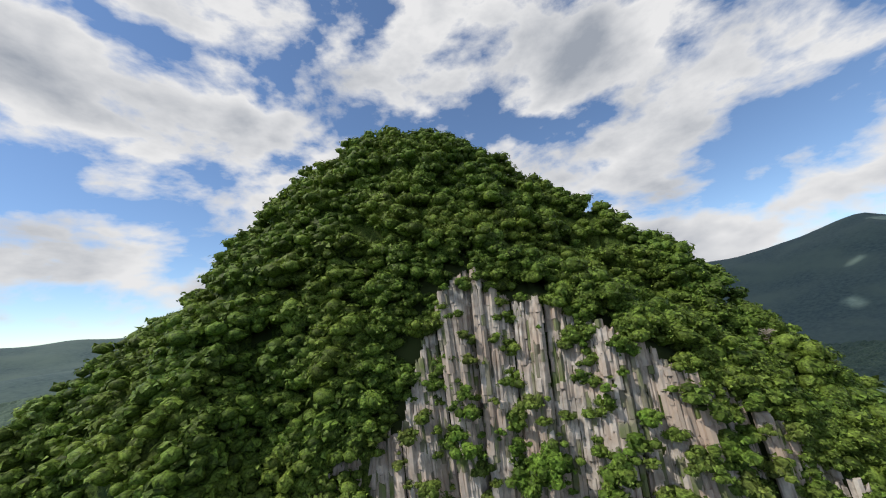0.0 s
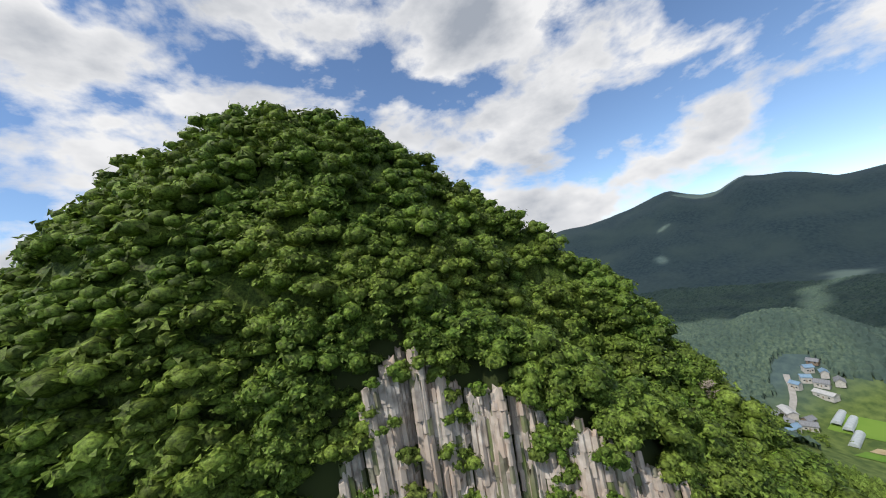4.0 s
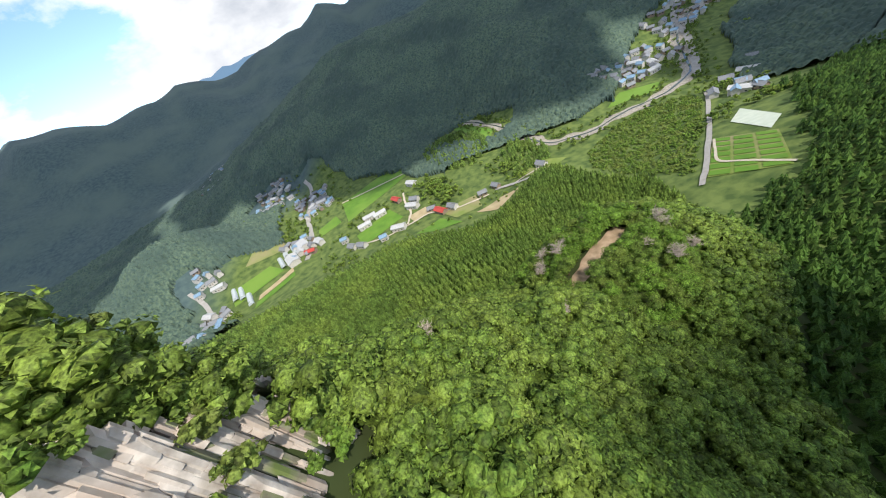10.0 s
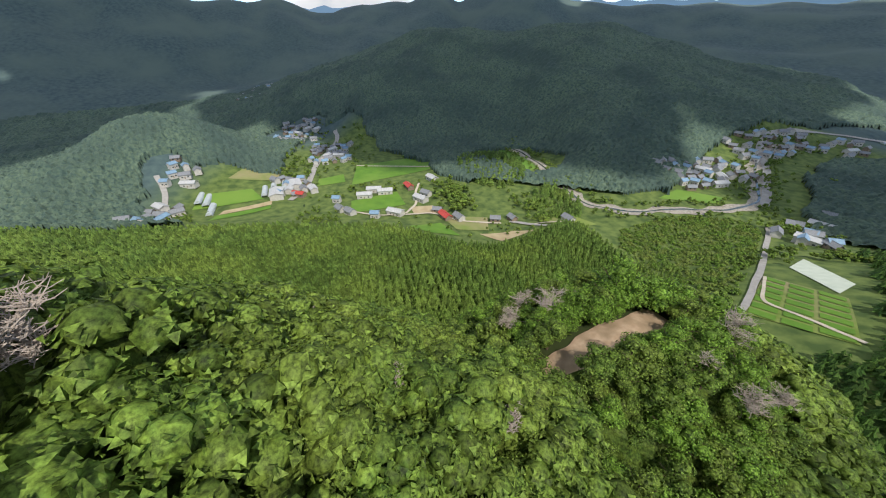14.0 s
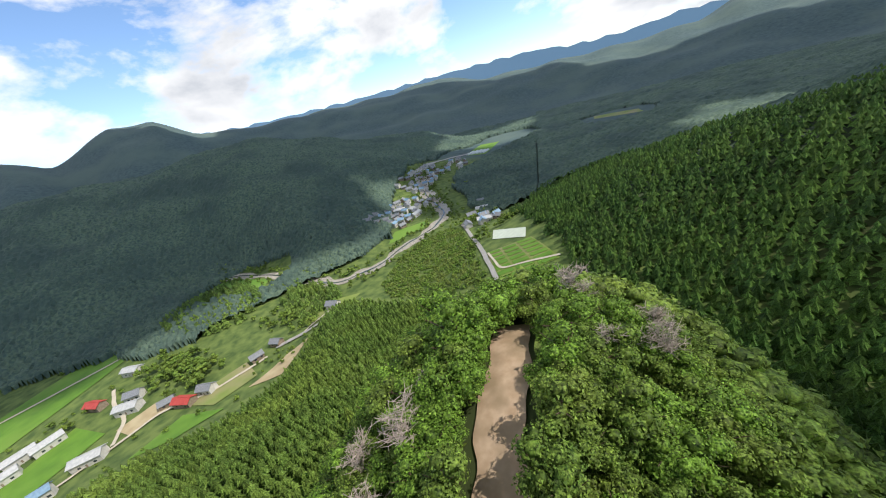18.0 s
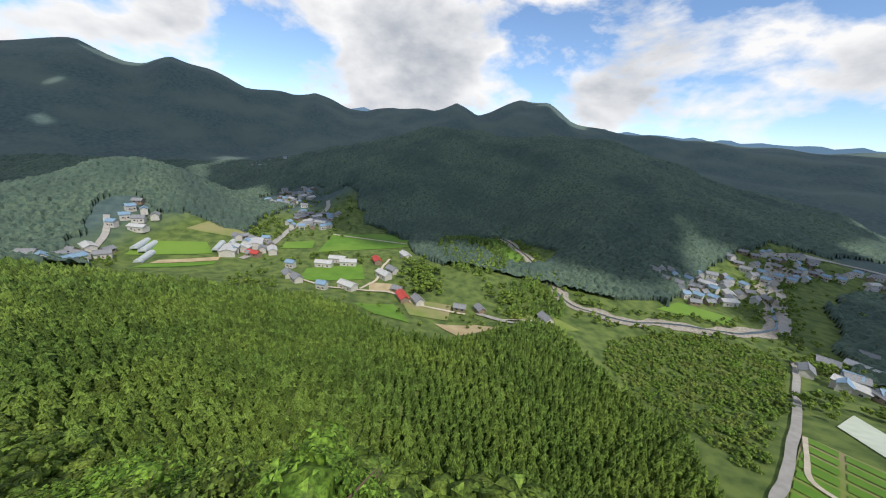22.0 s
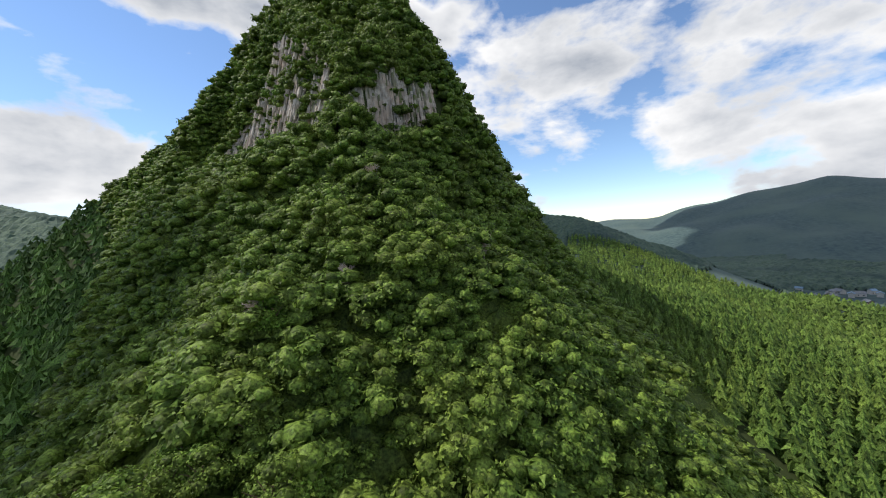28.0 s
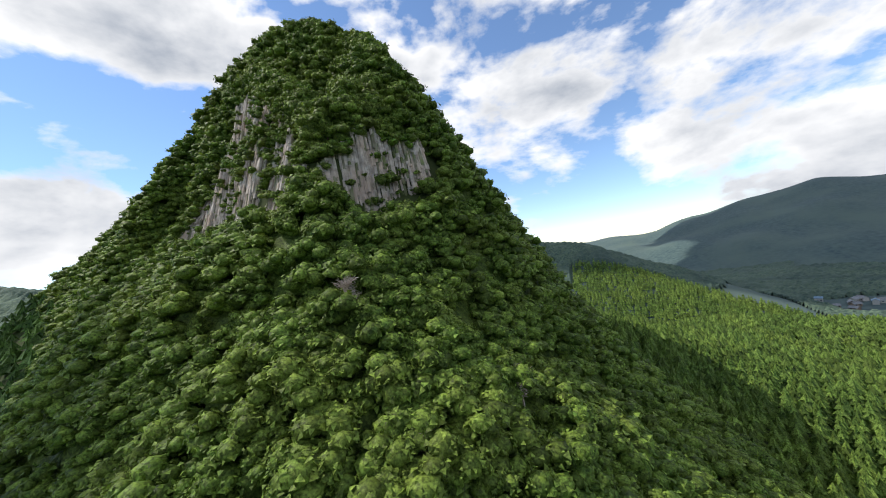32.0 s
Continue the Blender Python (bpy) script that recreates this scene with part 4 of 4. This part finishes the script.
for i, (px, py, tall, spread) in enumerate(((85.5, -25.0, 7.5, 3.2), (72.6, -48.5, 8.0, 3.4), (63.2, -41.8, 7.0, 3.0), (64.1, -48.7, 6.5, 2.6), (68.5, -38.5, 6.5, 2.2), (87.3, -18.5, 6.5, 3.0), (92.0, -23.0, 6.5, 2.8), (97.4, -26.0, 4.5, 1.4),
                                                (86.5, -31.0, 5.0, 1.6), (54.6, 29.5, 4.0, 2.2), (46.0, 48.0, 5.0, 1.8), (61.0, 18.5, 5.0, 2.2), (62.5, -7.5, 6.0, 1.8), (67.7, 2.2, 6.0, 1.8), (80.0, 25.5, 6.5, 2.2), (74.6, 11.0, 6.0, 2.0))):
    t_, l_ = snag(300 + i, tall, spread, 15)
    ob = tagged(new("dead_tree"), "bare grey dead tree with tangled branches", "dead tree", "dead trees on the ridge")
    ob.location = (px, py, hz(px, py))
    part("trunk", t_, DEAD, ob)
    for limb in l_:
        part("limb", limb, DEAD, ob)


# ---- bare crest ----
def ribbon(name, pts, wide, lift, mat, label, category, kind="structure", steps=10, wild=0.12):
    """A strip laid on the ground along pts."""
    pts = np.array(pts, float)
    u = np.linspace(0, len(pts) - 1, steps * (len(pts) - 1) + 1)
    px, py = np.interp(u, np.arange(len(pts)), pts[:, 0]), np.interp(u, np.arange(len(pts)), pts[:, 1])
    for _ in range(4):
        px[1:-1], py[1:-1] = (px[:-2] + px[1:-1] * 2 + px[2:]) / 4, (py[:-2] + py[1:-1] * 2 + py[2:]) / 4
    tx, ty = np.gradient(px), np.gradient(py)
    n = np.hypot(tx, ty)
    rows = []
    for s in (-1, -0.4, 0.4, 1):
        w = wide * s * (1 + wild * np.sin(u * 5.0 + s * 2.1) + 0.6 * wild * np.sin(u * 11.3 - s))
        qx, qy = px + ty / n * w / 2, py - tx / n * w / 2
        rows.append(np.stack([qx, qy, height(qx, qy) + lift], 1))
    m = len(u)
    co = np.concatenate(rows)
    i = np.arange(m - 1)
    f = np.concatenate([np.stack([i + k * m, i + k * m + 1, i + (k + 1) * m + 1, i + (k + 1) * m], 1) for k in range(3)])[:, ::-1]
    return tagged(new(name, mesh_of(name, co, f, mat, True)), label, category, kind=kind)


ribbon("bare_crest", ((74.6, -19.0), (75.5, -22.0), (77.2, -29.5), (79.3, -41.0), (79.8, -43.0)), 5.0, 0.25, SOIL, "bare tan earth path on the wooded crest", "path")


# ---- valley floor ----
def patch(name, quad, mat, label, category, lift=0.5, n=10):
    """A field between four corners, laid on the ground."""
    (a, b, c, d) = [np.array(p, float) for p in quad]
    u, v = np.meshgrid(np.linspace(0, 1, n), np.linspace(0, 1, n))
    p = (a * ((1 - u) * (1 - v))[..., None] + b * (u * (1 - v))[..., None] + c * (u * v)[..., None] + d * ((1 - u) * v)[..., None]).reshape(-1, 2)
    co = np.column_stack([p, height(p[:, 0], p[:, 1]) + lift])
    i = (np.arange(n - 1)[:, None] * n + np.arange(n - 1)[None, :]).ravel()
    f = np.stack([i, i + 1, i + n + 1, i + n], 1)
    e = p[f]
    area = (e[:, 1, 0] - e[:, 0, 0]) * (e[:, 3, 1] - e[:, 0, 1]) - (e[:, 1, 1] - e[:, 0, 1]) * (e[:, 3, 0] - e[:, 0, 0])
    if area.sum() < 0:
        f = f[:, ::-1]
    return tagged(new(name, mesh_of(name, co, f, mat, True)), label, category, kind="structure")


FIELDS = (
    ("rice_field", ((449, 30), (522, 24), (546, -106), (480, -88)), RICE, "broad green rice field below the woods"),
    ("rice_field", ((363, 29), (398, 30), (412, -21), (374, -27)), RICE, "bright green rice field beside farmhouses"),
    ("rice_field", ((401, 186), (432, 190), (451, 142), (426, 125)), RICE, "green rice field between greenhouses"),
    ("rice_field", ((455, 71), (478, 71), (491, 41), (462, 38)), RICE, "small bright green rice field by the road"),
    ("rice_field", ((367, 160), (385, 159), (408, 114), (399, 113)), RICE, "green strip of rice below the greenhouses"),
    ("dry_field", ((387, 158), (398, 157), (420, 115), (410, 114)), DRYPLOT, "tan dry plot beside the rice"),
    ("rice_field", ((541, -192), (524, -214), (440, -208), (416, -183)), RICE, "green rice field inside the river bend"),
    ("rice_field", ((316, -287), (331, -323), (300, -354), (291, -331)), RICE, "small green rice field below the village"),
    ("meadow", ((470, 170), (520, 150), (520, 110), (475, 120)), MEADOW, "green meadow under the wooded hill"),
    ("meadow", ((313, -22), (319, -53), (283, -63), (291, -38)), RICE, "light green terraced field"),
    ("dry_field", ((367, -31), (364, -54), (345, -54), (348, -32)), DRYPLOT, "tan yard between farm buildings"),
    ("meadow", ((335, -58), (322, -100), (295, -92), (300, -64)), MEADOW, "rough grass round the farm buildings"),
    ("building_site", ((288, -81), (286, -111), (274, -125), (268, -94)), DRYPLOT, "pale bare building site beside the cedars"),
    ("meadow", ((305, -140), (312, -178), (282, -192), (274, -150)), MEADOW, "green terraces above the river"),
    ("net_field", ((179, -277), (139, -247), (135, -229), (171, -252)), NET, "pale net-covered field"),
    ("rice_field", ((345, -720), (392, -720), (398, -835), (350, -840)), RICE, "distant green rice field at the valley mouth"),
    ("rice_field", ((135, -880), (40, -850), (48, -895), (140, -930)), MEADOW, "distant yellow-green field under the southern hills"),
)
for name, quad, mat, label in FIELDS:
    patch(name, quad, mat, label + " in the valley" if "valley" not in label else label, "field")
# stepped paddies with their banks
A, B, C, D = (np.array(p, float) for p in ((168, -228), (130, -226), (104, -189), (141, -180)))
patch("meadow", (A, B, C, D), MEADOW, "grassy banks between stepped paddies", "field", 0.4)
for i in range(7):
    for j in range(3):
        u0, u1, v0, v1 = j / 3 + 0.02, j / 3 + 0.30, i / 7 + 0.015 + 0.02 * (j % 2), i / 7 + 0.115 + 0.02 * (j % 2)
        q = [A * (1 - u) * (1 - v) + B * u * (1 - v) + C * u * v + D * (1 - u) * v for u, v in ((u0, v0), (u1, v0 + 0.02), (u1, v1 + 0.02), (u0, v1))]
        patch("paddy", q, RICE, "bright green stepped rice paddy", "field", 0.75, 6)

for pts, w, mat, label in (
        (((700, 60), (667, 55), (554, 78), (491, 81), (443, 84), (417, 96)), 7, ASPHALT, "grey main road through the village"),
        (((456, 233), (432, 219), (386, 204), (346, 188)), 5, ASPHALT, "grey side road past the fields"),
        (((239, -331), (221, -307), (176, -237), (150, -193), (139, -172)), 3.4, ASPHALT, "narrow grey road past the paddies"),
        (((272, -368), (289, -393), (356, -478), (400, -511), (428, -560), (434, -613), (420, -690), (370, -770)), 8, ASPHALT, "grey curving road beside the river"),
        (((308, -118), (294, -129), (274, -138)), 5, ASPHALT, "grey lane between terraces"),
        (((290, -130), (289, -148), (292, -170)), 3, TRACK, "pale farm lane above the river"),
        (((374, 38), (350, 5), (347, -20), (346, -50), (320, -72), (306, -108)), 2.6, TRACK, "pale farm lane between houses"),
        (((430, -50), (405, -42), (372, -38), (350, -24)), 2.6, TRACK, "pale farm lane beside the rice field"),
        (((166, -226), (146, -196), (124, -194), (104, -191)), 1.6, TRACK, "pale farm track round the paddies"),
        (((553, -109), (570, -143), (563, -198), (519, -214)), 4, TRACK, "pale track along the foot of the mountain"),
        (((522, 24), (500, -40), (480, -88)), 3, TRACK, "narrow farm track across the rice fields")):
    ribbon("road", pts, w, 0.95, mat, label, "road")
RIVER = ((580, -200), (520, -222), (432, -216), (369, -208), (321, -210), (296, -239), (287, -285), (275, -330), (284, -380), (340, -440), (376, -480), (396, -540), (398, -600))
ribbon("river_bed", RIVER, 14, 0.5, GRAVEL, "stony grey river bed", "river bed", wild=0.42)
ribbon("water", [(px + 2.5 * math.sin(i * 2.3), py + 2.5 * math.cos(i * 1.7)) for i, (px, py) in enumerate(RIVER)], 2.4, 0.8, WATER, "shallow dark river water", "river", wild=0.4)


# ---- houses ----
def box(bm, x0, x1, y0, y1, z0, z1):
    bmesh.ops.create_cube(bm, size=1, matrix=Matrix.Translation(((x0 + x1) / 2, (y0 + y1) / 2, (z0 + z1) / 2)) @ Matrix.Diagonal((x1 - x0, y1 - y0, z1 - z0, 1)))


def house(l, w, h, rise, wall_mat, roof_mat, label):
    """A gabled house: walls, overhanging roof, windows and a door."""
    ob = tagged(new("house"), label, "house", "houses of the valley")
    bm = bmesh.new()
    box(bm, -l / 2, l / 2, -w / 2, w / 2, -1.5, h)
    for s in (-1, 1):
        v = [bm.verts.new((s * l / 2, -w / 2, h)), bm.verts.new((s * l / 2, w / 2, h)), bm.verts.new((s * l / 2, 0, h + rise))]
        bm.faces.new(v)
    part("wall", bm, wall_mat, ob)
    bm = bmesh.new()
    o, th = 0.7, 0.25
    for s in (-1, 1):
        e = [(-l / 2 - o, s * (w / 2 + o), h - o * rise / (w / 2)), (l / 2 + o, s * (w / 2 + o), h - o * rise / (w / 2)), (l / 2 + o, 0, h + rise), (-l / 2 - o, 0, h + rise)]
        lo, hi = [bm.verts.new(p) for p in e], [bm.verts.new((p[0], p[1], p[2] + th)) for p in e]
        for q in ([lo[3], lo[2], lo[1], lo[0]], hi, *[[lo[k], lo[(k + 1) % 4], hi[(k + 1) % 4], hi[k]] for k in range(4)]):
            bm.faces.new(q)
    bmesh.ops.recalc_face_normals(bm, faces=bm.faces)
    box(bm, -l / 2 - o, l / 2 + o, -0.18, 0.18, h + rise + 0.1, h + rise + 0.4)
    part("roof", bm, roof_mat, ob)
    for s in (-1, 1):
        for k in (-0.28, 0.22):
            bm = bmesh.new()
            box(bm, l * k - 0.8, l * k + 0.8, s * w / 2 - 0.05, s * w / 2 + 0.05, 1.0, 2.3)
            part("window", bm, PANE, ob)
    bm = bmesh.new()
    box(bm, -0.5, 0.5, w / 2 - 0.05, w / 2 + 0.06, 0.0, 2.05)
    part("door", bm, TIMBER, ob)
    return ob


STYLES = [house(11, 7, 4.2, 2.4, PLASTER, SLATE, "white farmhouse with a grey tiled roof"),
          house(9, 6, 3.2, 2.0, TIMBER, SLATE, "timber house with a dark tiled roof"),
          house(16, 8, 4.5, 1.8, PLASTER, PALE_ROOF, "long shed with a pale metal roof"),
          house(15, 7, 3.8, 2.0, TIMBER, RED, "barn with a red metal roof"),
          house(8, 6, 5.2, 1.9, PLASTER, BLUE_ROOF, "two-storey house with a blue-grey roof"),
          house(24, 14, 5.0, 2.0, PLASTER, PALE_ROOF, "broad hall with a pale metal roof")]
first = [False] * len(STYLES)


def put_house(q, px, py, turn):
    m = pose(px, py, hz(px, py) + 0.6, 0, 0, turn)
    if first[q]:
        copy_thing(STYLES[q], m)
    else:
        STYLES[q].matrix_world = m
        first[q] = True


for q, px, py, turn in ((3, 419, -36, 15), (0, 392, -52, 40), (2, 380, -44, 35), (0, 372, 40, 30), (0, 361, 30, 35), (4, 345, 6, 70), (2, 350, -14, 50), (1, 348, -56, 60), (0, 324, -72, 20), (3, 331, -60, 15),
                        (1, 314, -105, 70), (1, 311, -121, 10), (0, 292, -168, 10), (2, 436, -67, 20), (2, 419, 4, 80), (0, 232, -348, 40), (2, 204, -321, 20), (4, 193, -327, 60), (2, 224, -366, 20), (0, 212, -338, 50), (1, 240, -400, 30)):
    put_house(q, px, py, turn)
for q, px, py, turn in ((3, 428, 88, 60), (5, 432, 112, 10), (5, 456, 96, 15), (2, 440, 74, 20), (0, 470, 120, 40), (2, 405, 15, 80), (4, 400, 45, 70), (2, 410, -8, 85)):
    put_house(q, px, py, turn)
g = random.Random(8)
for cx, cy, sx, sy, count in ((358, -388, 30, 52, 40), (402, -545, 28, 72, 30), (378, -640, 24, 30, 8), (455, 98, 28, 18, 10), (585, 62, 48, 28, 26), (735, 128, 62, 34, 26), (1120, 280, 70, 40, 14), (376, 206, 26, 14, 12), (462, 212, 22, 14, 8), (500, 545, 48, 42, 26), (430, 620, 60, 40, 16), (206, -330, 18, 14, 4)):
    spots = []
    for _ in range(400):
        px, py = cx + g.uniform(-sx, sx), cy + g.uniform(-sy, sy)
        if all(math.hypot(px - a, py - b) > 11 for a, b in spots):
            spots.append((px, py))
        if len(spots) == count:
            break
    for px, py in spots:
        put_house(g.choice((0, 0, 1, 1, 2, 4, 4, 1) if g.random() < 0.4 else (0, 1, 4)), px, py, g.uniform(0, 180))


# greenhouses
def greenhouse(long, wide):
    ob = tagged(new("greenhouse"), "long low greenhouse under pale film", "greenhouse", "greenhouses of the valley")
    a = np.linspace(0, math.pi, 9)
    arch = np.stack([np.zeros(9), np.cos(a) * wide / 2, np.sin(a) * wide * 0.45 + 0.4], 1)
    co = np.vstack([arch + (-long / 2, 0, 0), arch + (long / 2, 0, 0)])
    i = np.arange(8)
    part("cover", mesh_of("cover", co, np.stack([i, i + 1, i + 10, i + 9], 1)[:, ::-1], FILM, True), None, ob)
    bm = bmesh.new()
    for s in (-1, 1):
        bm.faces.new([bm.verts.new(Vector(p) + Vector((s * long / 2, 0, 0))) for p in arch])
        box(bm, -long / 2, long / 2, s * wide / 2 - 0.08, s * wide / 2 + 0.08, -0.8, 0.5)
    part("end_frame", bm, FILM, ob)
    return ob


gh = greenhouse(28, 6)
spots = [(424, 186, 10), (421, 178, 10), (399, 168, 10), (443, 127, 10), (450, 119, 10), (458, 108, 10), (354, -745, 80), (362, -745, 80), (370, -745, 80), (378, -740, 80), (386, -735, 80)]
for i, (px, py, turn) in enumerate(spots):
    m = pose(px, py, hz(px, py) + 0.9, 0, 0, turn + 0.0)
    if i:
        copy_thing(gh, m)
    else:
        gh.matrix_world = m

# trees and shrubs of the valley floor
rng = np.random.default_rng(33)
vx, vy, vs = [], [], []
for cx, cy, sx, sy, count, big in ((378, -80, 40, 16, 80, 1.5), (330, -150, 40, 16, 60, 1.1), (425, 5, 14, 60, 50, 0.9), (352, 60, 30, 14, 50, 0.9), (365, 190, 22, 20, 40, 0.9), (310, -20, 30, 40, 16, 0.7), (228, -345, 24, 24, 40, 1.2), (290, -110, 20, 20, 20, 0.6), (185, -268, 10, 20, 16, 1.1), (175, -300, 14, 16, 24, 1.0),
                                   (530, 110, 60, 24, 70, 1.0), (600, 30, 90, 40, 60, 0.9), (460, -230, 120, 14, 50, 0.9), (330, -430, 60, 70, 50, 0.9), (690, 110, 80, 50, 70, 1.0), (500, 80, 50, 30, 40, 0.9), (350, -395, 40, 60, 60, 0.7), (400, -560, 40, 80, 60, 0.7), (500, 540, 70, 60, 70, 0.9)):
    vx.append(rng.normal(cx, sx * 0.6, count)), vy.append(rng.normal(cy, sy * 0.6, count)), vs.append(rng.uniform(0.6, 1.3, count) * big)
for (ax, ay), (bx, by) in zip(RIVER, RIVER[1:]):
    for side in (-1, 1):
        n = int(math.hypot(bx - ax, by - ay) / 3.2)
        u, off = rng.random(n), side * rng.uniform(8, 22, n)
        d = math.hypot(bx - ax, by - ay)
        vx.append(ax + u * (bx - ax) - off * (by - ay) / d), vy.append(ay + u * (by - ay) + off * (bx - ax) / d), vs.append(rng.uniform(0.5, 1.2, n))
vx, vy, vs = np.concatenate(vx), np.concatenate(vy), np.concatenate(vs)
bush_shapes = [broadleaf(120 + i, 4.8, 2.7, 3.0, 0.6, 2) for i in range(4)]
strew("valley_trees", bush_shapes, vx, vy, height(vx, vy) - 0.4, vs * 1.15, LEAF, "green trees and hedges between valley fields", "tree", rng)
nx, ny = rng.uniform(380, 520, 620), rng.uniform(-195, -98, 620)
ok = (((nx - 448) / 64) ** 2 + ((ny + 146) / 40) ** 2 < 1)
ex, ey = rng.uniform(300, 380, 170), rng.uniform(-205, -150, 170)
near_bank = (ey > -150 - 0.75 * (ex - 300) * 0.5 - 40) & (ey < -135 - 0.5 * (ex - 300))
nx, ny = np.concatenate([nx[ok], ex[near_bank]]), np.concatenate([ny[ok], ey[near_bank]])
strew("cedar_clump", plain_cedars, nx, ny, height(nx, ny) - 0.5, rng.uniform(0.9, 1.35, len(nx)), NEEDLE, "dark cedars on the knoll beside the river", "forest", rng)
sx, sy = rng.uniform(140, 285, 4200), rng.uniform(-322, -184, 4200)
ok = (sx > np.interp(sy, (-331, -307, -237, -193, -172), (239, 221, 176, 150, 139)) + 6) & (sx < np.interp(sy, (-322, -312, -260, -205, -184), (250, 262, 278, 267, 240)))
sx, sy = sx[ok], sy[ok]
slope_shrubs = [broadleaf(130 + i, 1.7, 1.5, 5.0, 0.36, 1) for i in range(3)]
strew("shrub_slope", slope_shrubs, sx, sy, height(sx, sy) - 0.3, rng.uniform(0.7, 1.6, len(sx)), SHRUB, "bright green shrubs and bamboo grass on the open slope", "shrub", rng)
